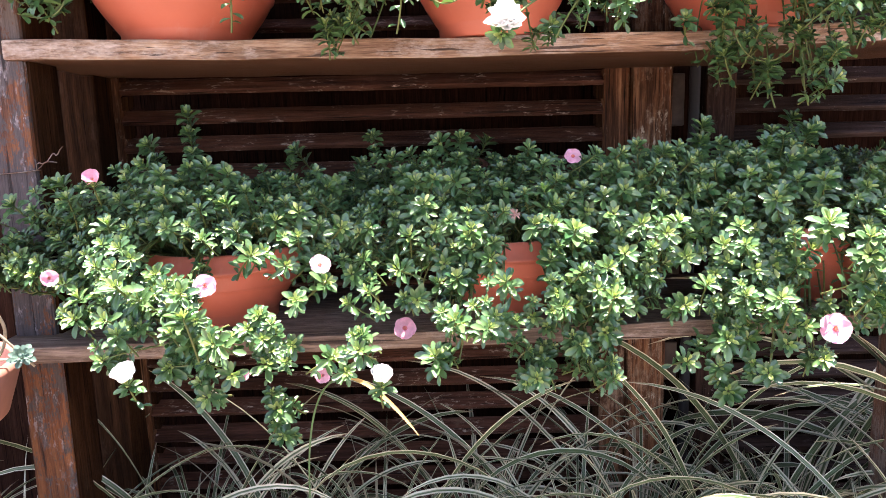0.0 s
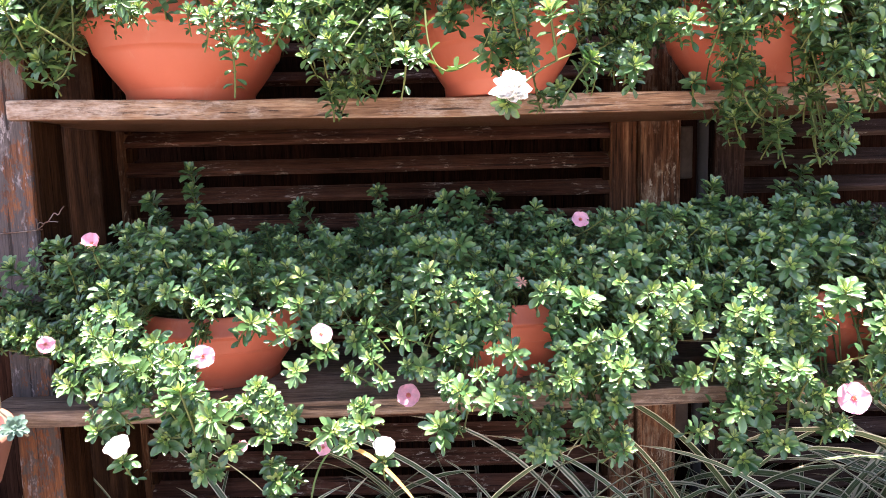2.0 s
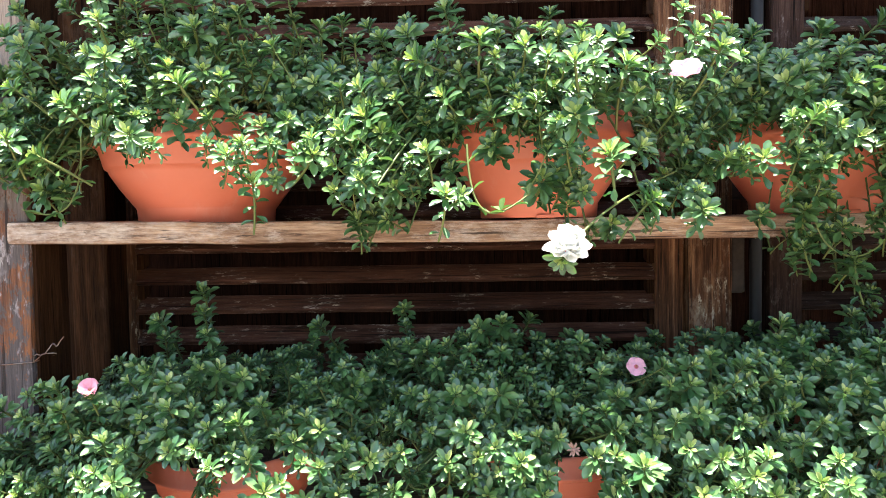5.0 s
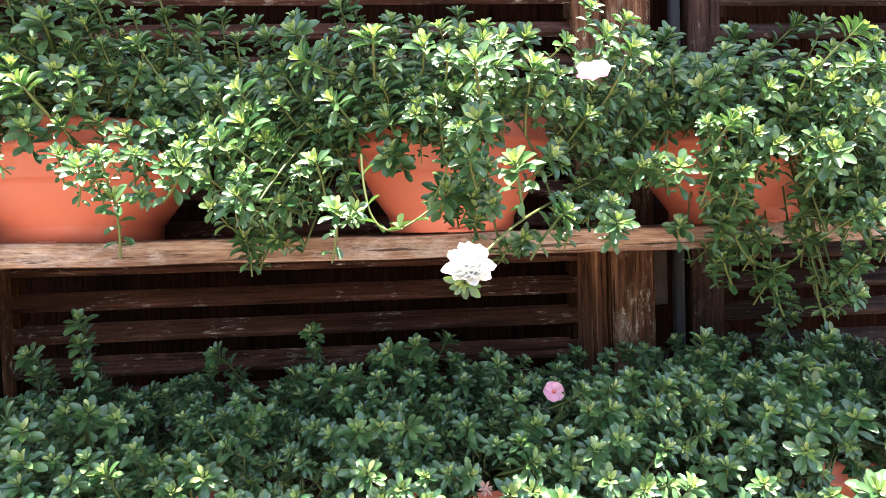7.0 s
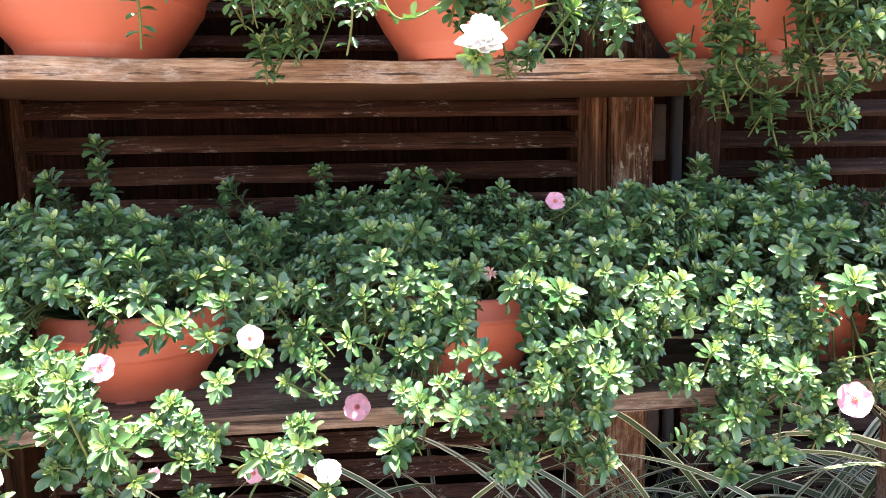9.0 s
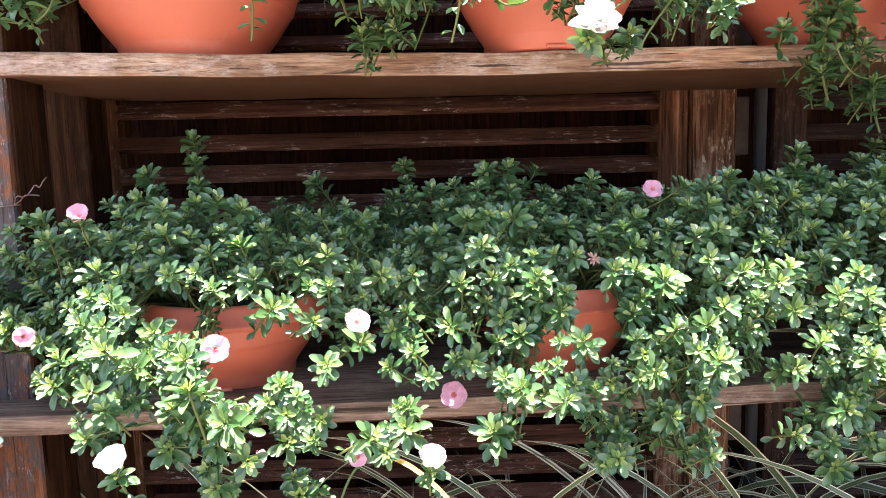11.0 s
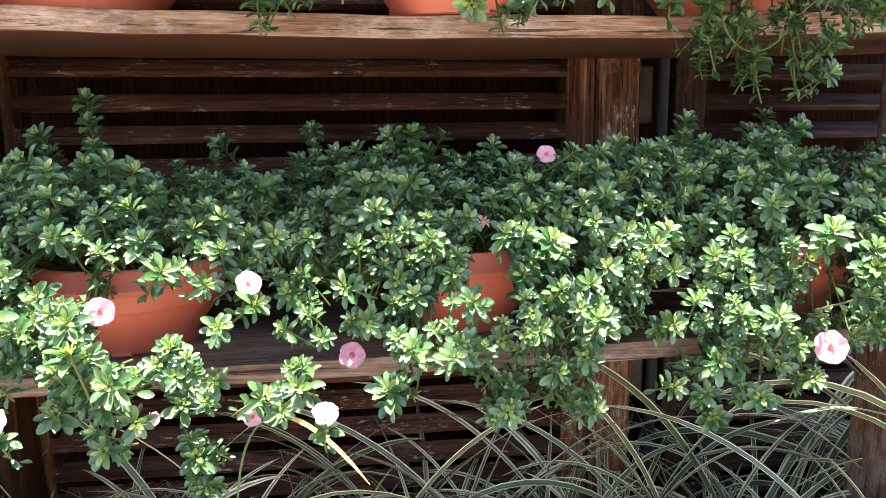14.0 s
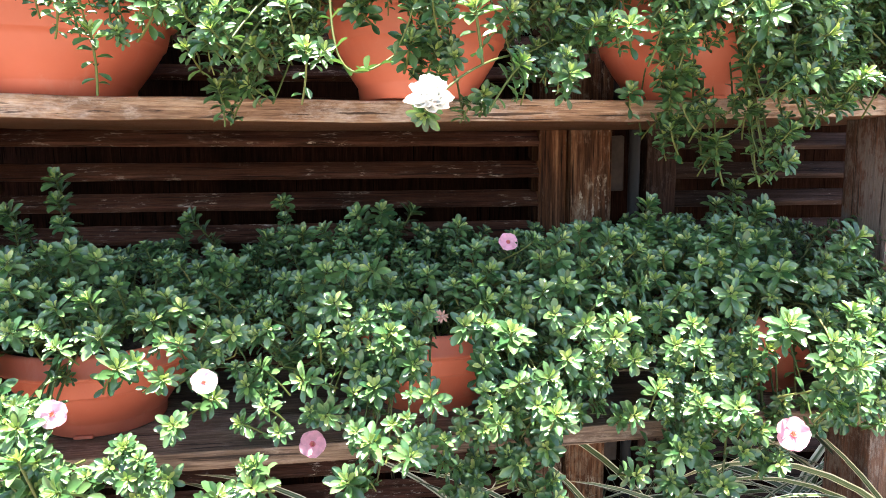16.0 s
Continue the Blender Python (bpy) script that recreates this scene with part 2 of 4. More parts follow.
def b_blade(n, l, p):
    uv = n.new("ShaderNodeUVMap")
    sep = n.new("ShaderNodeSeparateXYZ")
    l.new(uv.outputs[0], sep.inputs[0])
    oi = n.new("ShaderNodeObjectInfo")
    green, cream = (0.070, 0.112, 0.042), (0.62, 0.60, 0.43)
    half = (0.19, 0.22, 0.13)
    r = ramp(n, [(0.0, cream), (0.12, cream), (0.17, green), (0.46, green), (0.49, half), (0.52, half), (0.55, green), (0.83, green), (0.88, cream)])
    l.new(sep.outputs[0], r.inputs[0])
    r2 = ramp(n, [(0.0, cream), (0.27, cream), (0.33, half), (0.42, half), (0.48, green), (0.60, green), (0.66, half), (0.72, cream)])
    l.new(sep.outputs[0], r2.inputs[0])
    pick = ramp(n, [(0.62, (0, 0, 0)), (0.64, (1, 1, 1))])
    l.new(oi.outputs["Random"], pick.inputs[0])
    c = blend(n, l, pick.outputs[0], r.outputs[0], r2.outputs[0])
    straw = ramp(n, [(0.93, (0, 0, 0)), (0.94, (0.7, 0.7, 0.7))])
    l.new(oi.outputs["Random"], straw.inputs[0])
    c = blend(n, l, straw.outputs[0], c, (0.40, 0.35, 0.22))
    tip = ramp(n, [(0.93, (0, 0, 0)), (1.0, (0.8, 0.8, 0.8))])
    l.new(sep.outputs[1], tip.inputs[0])
    c = blend(n, l, tip.outputs[0], c, (0.38, 0.26, 0.15))
    tone = ramp(n, [(0.3, (0.75, 0.78, 0.75)), (0.7, (1.1, 1.1, 1.1))])
    l.new(noise_tex(n, l, 18, 4), tone.inputs[0])
    c = blend(n, l, 1.0, c, tone.outputs[0], "MULTIPLY")
    l.new(c, p.inputs["Base Color"])
    p.inputs["Roughness"].default_value = 0.42
    tr = n.new("ShaderNodeBsdfTranslucent")
    l.new(c, tr.inputs[0])
    mx = n.new("ShaderNodeMixShader")
    mx.inputs[0].default_value = 0.15
    l.new(p.outputs[0], mx.inputs[1])
    l.new(tr.outputs[0], mx.inputs[2])
    l.new(mx.outputs[0], n["Material Output"].inputs[0])


M_BLADE = mat("striped_blade", b_blade)


def b_wire(n, l, p):
    p.inputs["Metallic"].default_value, p.inputs["Roughness"].default_value = 0.8, 0.5
    col = ramp(n, [(0.4, (0.32, 0.26, 0.22)), (0.6, (0.2, 0.1, 0.06))])
    l.new(noise_tex(n, l, 90, 4), col.inputs[0])
    l.new(col.outputs[0], p.inputs["Base Color"])


M_WIRE = mat("rusty_wire", b_wire)


def b_pipe(n, l, p):
    col = ramp(n, [(0.3, (0.012, 0.012, 0.013)), (0.7, (0.03, 0.029, 0.03))])
    l.new(noise_tex(n, l, 12, 6, (1, 1, 0.2)), col.inputs[0])
    l.new(col.outputs[0], p.inputs["Base Color"])
    p.inputs["Roughness"].default_value = 0.6
    p.inputs["Specular IOR Level"].default_value = 0.2


M_PIPE = mat("dark_grey_paint", b_pipe)


def b_plaster(n, l, p):
    col = ramp(n, [(0.3, (0.30, 0.28, 0.26)), (0.7, (0.42, 0.40, 0.37))])
    t = noise_tex(n, l, 6, 8)
    l.new(t, col.inputs[0])
    l.new(col.outputs[0], p.inputs["Base Color"])
    p.inputs["Roughness"].default_value = 0.9
    bump(n, l, p, noise_tex(n, l, 60, 5), 0.3, 0.003)


M_PLASTER = mat("weathered_plaster", b_plaster)


def b_block(n, l, p):
    col = ramp(n, [(0.3, (0.03, 0.021, 0.015)), (0.7, (0.075, 0.052, 0.037))])
    l.new(noise_tex(n, l, 30, 8), col.inputs[0])
    l.new(col.outputs[0], p.inputs["Base Color"])
    p.inputs["Roughness"].default_value = 0.9


M_BLOCK = mat("grey_mortar", b_block)


def b_ground(n, l, p):
    col = ramp(n, [(0.3, (0.165, 0.136, 0.108)), (0.7, (0.25, 0.208, 0.168))])
    l.new(noise_tex(n, l, 1.2, 10, source="Object"), col.inputs[0])
    fine = ramp(n, [(0.35, (0.75, 0.74, 0.72)), (0.65, (1.1, 1.1, 1.1))])
    l.new(noise_tex(n, l, 70, 5), fine.inputs[0])
    l.new(blend(n, l, 1.0, col.outputs[0], fine.outputs[0], "MULTIPLY"), p.inputs["Base Color"])
    p.inputs["Roughness"].default_value = 0.9
    bump(n, l, p, noise_tex(n, l, 40, 6), 0.3, 0.004)


M_GROUND = mat("worn_concrete", b_ground)


def b_plain(colour, rough):
    def build(n, l, p):
        t = ramp(n, [(0.3, tuple(v * 0.9 for v in colour)), (0.7, colour)])
        l.new(noise_tex(n, l, 40, 3), t.inputs[0])
        l.new(t.outputs[0], p.inputs["Base Color"])
        p.inputs["Roughness"].default_value = rough
    return build


M_LABEL = mat("white_plastic", b_plain((0.8, 0.8, 0.8), 0.4))
M_TWIG = mat("bare_stalk", b_plain((0.34, 0.29, 0.19), 0.7))

# ---- building helpers ----
rng = np.random.default_rng(11)


def thing(name, at, label, category, group="", kind=""):
    ob = new(name)
    ob.location = at
    return tagged(ob, label, category, group, kind)


def part(name, data, material, parent, label="", at=None):
    """Links a bmesh or a mesh as one object under a thing or a part."""
    if isinstance(data, bmesh.types.BMesh):
        me = bpy.data.meshes.new(name)
        data.to_mesh(me)
        data.free()
        if material:
            me.materials.append(material)
    else:
        me = data
    ob = new(name, me)
    ob.parent = parent
    if at is not None:
        ob.matrix_basis = at if isinstance(at, Matrix) else Matrix.Translation(at)
    return tagged(ob, label)


def solo(name, bm, material, at, label, category, kind="", group=""):
    me = bpy.data.meshes.new(name)
    bm.to_mesh(me)
    bm.free()
    me.materials.append(material)
    ob = new(name, me)
    ob.location = at
    return tagged(ob, label, category, group, kind)


def mesh_np(name, verts, tris, materials, mat_index=None, smooth=True):
    """A mesh of triangles from arrays."""
    me = bpy.data.meshes.new(name)
    n, f = len(verts), len(tris)
    me.vertices.add(n)
    me.vertices.foreach_set("co", np.ascontiguousarray(verts, dtype=np.float32).ravel())
    me.loops.add(3 * f)
    me.loops.foreach_set("vertex_index", np.ascontiguousarray(tris, dtype=np.int32).ravel())
    me.polygons.add(f)
    me.polygons.foreach_set("loop_start", np.arange(0, 3 * f, 3, dtype=np.int32))
    me.polygons.foreach_set("loop_total", np.full(f, 3, dtype=np.int32))
    for m in materials:
        me.materials.append(m)
    if mat_index is not None:
        me.polygons.foreach_set("material_index", np.ascontiguousarray(mat_index, dtype=np.int32))
    me.polygons.foreach_set("use_smooth", np.full(f, smooth, dtype=bool))
    me.update(calc_edges=True)
    return me


def board(x0, x1, y0, y1, z0, z1, cuts=(1, 1, 1), rough=0.0, bevel=0.003, seed=0, front=None, lift=None):
    """A worn plank: a box cut along its length, edges bevelled, surface slightly uneven. front(x), lift(x) bend its front edge and its height."""
    bm = bmesh.new()
    bmesh.ops.create_cube(bm, size=1.0)
    for v in bm.verts:
        v.co = Vector((x0 + (v.co.x + 0.5) * (x1 - x0), y0 + (v.co.y + 0.5) * (y1 - y0), z0 + (v.co.z + 0.5) * (z1 - z0)))
    if bevel:
        bmesh.ops.bevel(bm, geom=list(bm.edges), offset=bevel, segments=2, affect="EDGES", profile=0.6)
    spans = ((x0, x1), (y0, y1), (z0, z1))
    for ax, c in enumerate(cuts):
        for k in range(1, c):
            co, no = Vector((0, 0, 0)), Vector((0, 0, 0))
            co[ax] = spans[ax][0] + (spans[ax][1] - spans[ax][0]) * k / c
            no[ax] = 1
            bmesh.ops.bisect_plane(bm, geom=bm.verts[:] + bm.edges[:] + bm.faces[:], plane_co=co, plane_no=no)
    for v in bm.verts:
        if rough:
            q = Vector((v.co.x * 9 + seed * 3.1, v.co.y * 30, v.co.z * 9))
            v.co += noise.noise_vector(q) * rough
        if front:
            w = (y1 - v.co.y) / (y1 - y0)
            v.co.y += front(v.co.x) * w
        if lift:
            v.co.z += lift(v.co.x)
    return bm


def tube(points, radius, sides=6, taper=1.0):
    """A round bar along points, thinning to taper times its radius."""
    bm = bmesh.new()
    rings = []
    n = len(points)
    up = Vector((0.13, 0.2, 1)).normalized()
    for k, pnt in enumerate(points):
        a, b = Vector(points[max(k - 1, 0)]), Vector(points[min(k + 1, n - 1)])
        d = (b - a).normalized()
        if abs(d.dot(up)) > 0.95:
            up = Vector((1, 0.1, 0.1)).normalized()
        s = d.cross(up).normalized()
        t = d.cross(s)
        r = radius * (1 + (taper - 1) * k / (n - 1))
        rings.append([bm.verts.new(Vector(pnt) + (s * math.cos(2 * math.pi * j / sides) + t * math.sin(2 * math.pi * j / sides)) * r) for j in range(sides)])
    for a, b in zip(rings, rings[1:]):
        for j in range(sides):
            bm.faces.new((a[j], a[(j + 1) % sides], b[(j + 1) % sides], b[j])).smooth = True
    bm.faces.new(rings[0][::-1])
    bm.faces.new(rings[-1])
    return bm


def lathe(profile, sides=56):
    """A turned body: rings (radius, height), smooth, closed at radius 0."""
    bm = bmesh.new()
    rings = []
    for r, z in profile:
        if r < 1e-6:
            rings.append([bm.verts.new((0, 0, z))])
        else:
            rings.append([bm.verts.new((r * math.cos(2 * math.pi * j / sides), r * math.sin(2 * math.pi * j / sides), z)) for j in range(sides)])
    for a, b in zip(rings, rings[1:]):
        for j in range(sides):
            k = (j + 1) % sides
            if len(a) == 1 and len(b) == 1:
                continue
            if len(a) == 1:
                f = bm.faces.new((a[0], b[k], b[j]))
            elif len(b) == 1:
                f = bm.faces.new((a[j], a[k], b[0]))
            else:
                f = bm.faces.new((a[j], a[k], b[k], b[j]))
            f.smooth = True
    bmesh.ops.recalc_face_normals(bm, faces=bm.faces)
    return bm


# ---- the large structure ----
GROUND = 0.10
bm = bmesh.new()
bmesh.ops.create_grid(bm, x_segments=40, y_segments=40, size=60)
solo("ground", bm, M_GROUND, (0, 0, GROUND), "worn brownish concrete ground in front of the plant rack", "ground", "structure")
solo("soil_bed", board(-3.0, 3.0, 0.70, 1.30, 0, 0.03, (24, 6, 1), 0.012, 0.008), M_SOIL, (0, 0, GROUND), "dark soil bed under the wooden plant rack", "soil", "structure")

BACK = 1.262            # front plane of the shutters
solo("wall_back", board(-4, 4, BACK + 0.30, BACK + 0.50, GROUND, 2.75, bevel=0), M_PLASTER, (0, 0, 0), "weathered plaster house wall behind the shutters", "wall", "structure")
# sheet added for the unlit room behind the slats, shade painted in
solo("backing_panel", board(-1.6, 1.9, BACK + 0.22, BACK + 0.29, GROUND, 2.75, bevel=0), M_DARK, (0, 0, 0), "added near-black board, painted shade behind the shutters", "panel", "structure")
# overhang out of view, added to cut the sun off behind the front leaves
shade_overhang = solo("roof_overhang", board(-4, 4, 0.0, 1.30, 2.75, 2.87, (60, 1, 1), 0.01, 0.01), M_INNER, (0, 0.667, 0), "unseen wooden overhang added over the plant rack to shade it", "roof", "structure")
shade_overhang.rotation_euler = (0, 0, radians(0.6))


solo("wall_over", board(-1.8, 1.55, BACK, BACK + 0.21, 1.905, 2.745, bevel=0), M_PLASTER, (0, 0, 0), "weathered plaster above the shutters", "wall", "structure")
solo("wall_left", board(-4, -1.80, BACK, BACK + 0.21, GROUND, 2.745, bevel=0), M_PLASTER, (0, 0, 0), "weathered plaster beside the shutters", "wall", "structure")
solo("wall_right", board(1.55, 4, BACK, BACK + 0.21, GROUND, 2.745, bevel=0), M_PLASTER, (0, 0, 0), "weathered plaster beside the shutters", "wall", "structure")


def shutter(x0, x1, z0, z1, stile_l, stile_r, first, stile_wood, slat_wood, label):
    """A louvred shutter leaf: two stiles, two rails and tilted slats."""
    ob = thing("louvred_shutter", (0, BACK, 0), label, "shutter", "shutters behind the rack")
    part("stile", board(x0, x0 + stile_l, 0, 0.04, z0, z1, (2, 1, 30), 0.0012, 0.003, 1), stile_wood, ob)
    part("stile", board(x1 - stile_r, x1, 0, 0.04, z0, z1, (2, 1, 30), 0.0012, 0.003, 2), stile_wood, ob)
    a, b = x0 + stile_l, x1 - stile_r
    part("rail", board(a, b, 0.003, 0.037, z0, z0 + 0.05, (12, 1, 1), 0.0012), stile_wood, ob)
    part("rail", board(a, b, 0.003, 0.037, z1 - 0.07, z1, (12, 1, 1), 0.0012), stile_wood, ob)
    z = first
    while z - 0.0535 > z0 + 0.06:
        z -= 0.0535
    k = 0
    bm = board(a - 0.004, b + 0.004, -0.018, 0.018, -0.006, 0.006, (24, 1, 1), 0.0012, 0.003, 5)
    me = bpy.data.meshes.new("slat")
    bm.to_mesh(me)
    bm.free()
    me.materials.append(slat_wood)
    while z < z1 - 0.09:
        part("slat", me, None, ob, at=pose(0.0, 0.019, z + rng.normal(0, 0.0012), 40 + rng.normal(0, 1.5), rng.normal(0, 0.12), 0))
        z += 0.0535
    # the little notched strips that hold the slat ends
    for xx in (a, b):
        s = 1 if xx == a else -1
        zz = z0 + 0.10
        bm = bmesh.new()
        while zz < z1 - 0.09:
            r = bmesh.ops.create_cube(bm, size=1.0)
            for v in r["verts"]:
                v.co = Vector((xx + s * 0.006 + v.co.x * 0.012, 0.022 + v.co.y * 0.026, zz + 0.02 + v.co.z * 0.026 + v.co.y * 0.008))
            zz += 0.0535
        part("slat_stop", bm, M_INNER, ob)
    return ob


shutter(-0.662, 0.360, 0.12, 1.80, 0.059, 0.049, 1.066, M_STILE, M_SLAT, "brown weathered wooden louvred shutter with worn paint")
shutter(0.506, 1.52, 0.12, 1.80, 0.056, 0.052, 1.060, M_STILE_SHADED, M_SLAT_SHADED, "dusty brown wooden louvred shutter beside the mullion, shade put into its darker colour")
# a dark panel; the deep gap's shade is in its colour too
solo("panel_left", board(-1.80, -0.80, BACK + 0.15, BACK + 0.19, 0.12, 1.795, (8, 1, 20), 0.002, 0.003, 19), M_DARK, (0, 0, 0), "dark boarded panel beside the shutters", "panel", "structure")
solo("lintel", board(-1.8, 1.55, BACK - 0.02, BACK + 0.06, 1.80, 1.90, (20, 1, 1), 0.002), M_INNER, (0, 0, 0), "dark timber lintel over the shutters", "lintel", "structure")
solo("mullion", board(0.363, 0.432, BACK - 0.012, BACK + 0.04, 0.12, 1.795, (3, 1, 40), 0.0015, 0.004, 7), M_STILE, (0, 0, 0), "worn brown timber mullion between two shutters", "mullion", "structure")
solo("mullion_2", board(0.433, 0.440, BACK - 0.004, BACK + 0.03, 0.12, 1.795, (1, 1, 30), 0.001, 0.002, 8), M_STILE, (0, 0, 0), "thin worn timber bead beside the mullion", "bead", "structure")
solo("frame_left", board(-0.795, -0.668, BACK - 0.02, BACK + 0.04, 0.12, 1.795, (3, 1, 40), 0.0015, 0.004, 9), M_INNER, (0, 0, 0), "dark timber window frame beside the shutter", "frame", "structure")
pipe = thing("downpipe", (0.484, BACK + 0.004, GROUND), "dark grey painted pipe in the gap between shutters", "pipe")
part("pipe_tube", tube([(0, 0, z * 0.1) for z in range(0, 19)], 0.010, 12), M_PIPE, pipe)
for zz, hh in ((0.86, 0.07), (1.02, 0.10), (1.165, 0.06), (0.68, 0.09), (0.5, 0.08), (1.33, 0.09)):
    solo("mortar_block", board(0.444, 0.470, BACK + 0.012, BACK + 0.05, zz - hh / 2, zz + hh / 2, (1, 1, 3), 0.002, 0.004, zz * 50), M_BLOCK, (0, 0, 0),
         "grey block in the gap between two shutters", "block", "", "blocks in the gap")

# ---- the plant rack ----
rack = thing("plant_rack", (0, 0.97, GROUND), "weathered wooden two-tier plant rack with peeling paint", "rack")
RZ = -GROUND


def sag(x):
    return 0.006 * ((x - 0.08) / 0.62) ** 2


def concave(x):
    return 0.042 * max(0.0, 1 - ((x - 0.15) / 0.72) ** 2)


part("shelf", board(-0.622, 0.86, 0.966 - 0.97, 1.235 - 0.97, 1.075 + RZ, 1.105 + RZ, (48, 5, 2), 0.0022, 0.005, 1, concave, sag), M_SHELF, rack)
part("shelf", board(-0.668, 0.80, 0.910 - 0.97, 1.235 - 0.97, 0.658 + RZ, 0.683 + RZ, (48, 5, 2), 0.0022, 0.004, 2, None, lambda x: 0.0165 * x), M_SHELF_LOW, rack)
part("post", board(-0.661, -0.598, 0.975 - 0.97, 1.045 - 0.97, 0, 1.75, (4, 4, 60), 0.0022, 0.005, 3), M_POST, rack, "timber post with peeling lilac-grey paint")
part("post", board(0.732, 0.812, 0.972 - 0.97, 1.066 - 0.97, 0, 1.75, (4, 4, 60), 0.0022, 0.005, 4), M_POST_BROWN, rack)
# thin board added over the post's inner face, its shade painted as dark wood
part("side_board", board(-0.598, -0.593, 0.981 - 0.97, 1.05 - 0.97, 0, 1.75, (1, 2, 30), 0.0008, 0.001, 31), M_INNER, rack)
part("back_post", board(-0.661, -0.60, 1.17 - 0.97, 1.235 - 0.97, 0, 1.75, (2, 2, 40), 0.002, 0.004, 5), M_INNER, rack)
solo("timber_upright", board(-0.745, -0.712, 0.93, 0.965, GROUND, 1.0, (2, 2, 30), 0.002, 0.003, 12), M_POST, (0, 0, 0), "thin orange-brown timber upright beside the rack post", "timber")

# the wire tied round the rack post
wire = thing("tie_wire", (-0.63, 1.01, 0.922), "thin rusty tie wire wound round the rack post", "wire")
loop_pts = [(-0.035, 0.040, 0.0), (-0.035, -0.038, -0.002), (0.0, -0.0385, 0.0), (0.035, -0.038, 0.003), (0.036, 0.0, 0.004), (0.035, 0.040, 0.004), (0, 0.041, 0.002), (-0.035, 0.040, 0.0)]
part("loop", tube(loop_pts, 0.0009, 5), M_WIRE, wire)
part("twisted_end", tube([(0.034 + 0.044 * u, -0.039 - 0.004 * math.sin(9 * u), 0.003 + 0.030 * u ** 0.7 + 0.004 * math.sin(14 * u)) for u in np.linspace(0, 1, 12)], 0.0008, 5), M_WIRE, wire)
part("twisted_end", tube([(0.034 + 0.030 * u, -0.040 + 0.004 * math.sin(8 * u), 0.003 + 0.010 * u + 0.006 * math.sin(3 * u)) for u in np.linspace(0, 1, 10)], 0.0008, 5), M_WIRE, wire)

# ---- leaves, shoots and plants ----
ROWS_T = ((0.10, 0.14), (0.42, 0.41), (0.71, 0.50), (0.92, 0.30))


def leaf_template():
    """A fleshy spoon-shaped leaf, 1 long along x: narrow foot, broad round tip, cupped along the midrib, tip bent down."""
    v = [(0, 0, 0)]
    for t, w in ROWS_T:
        z = 0.16 * t - 0.22 * t * t
        v += [(t, -w, z + 0.22 * w), (t, 0, z - 0.03), (t, w, z + 0.22 * w)]
    v.append((1.0, 0, -0.07))
    n = len(ROWS_T)
    f = [(0, 1, 2), (0, 2, 3)]
    for k in range(n - 1):
        a, b = 1 + 3 * k, 4 + 3 * k
        f += [(a, b, b + 1), (a, b + 1, a + 1), (a + 1, b + 1, b + 2), (a + 1, b + 2, a + 2)]
    a = 3 * n - 2
    f += [(a, a + 3, a + 1), (a + 1, a + 3, a + 2)]
    return np.array(v), np.array(f)


LV, LF = leaf_template()


def leaf_arrays(pos, az, el, length, ratio, frame_m=None):
    """Vertices of many leaves: base points, azimuth and elevation (radians), lengths, width ratio."""
    n = len(pos)
    ca, sa, ce, se = np.cos(az), np.sin(az), np.cos(el), np.sin(el)
    X = np.stack([ca * ce, sa * ce, se], 1)
    Z = np.stack([-ca * se, -sa * se, ce], 1)
    Y = np.cross(Z, X)
    t = LV[None] * np.stack([length, length * ratio, length], 1)[:, None, :]
    v = t[:, :, :1] * X[:, None] + t[:, :, 1:2] * Y[:, None] + t[:, :, 2:] * Z[:, None] + pos[:, None]
    f = LF[None] + (np.arange(n) * len(LV))[:, None, None]
    return v.reshape(-1, 3), f.reshape(-1, 3)


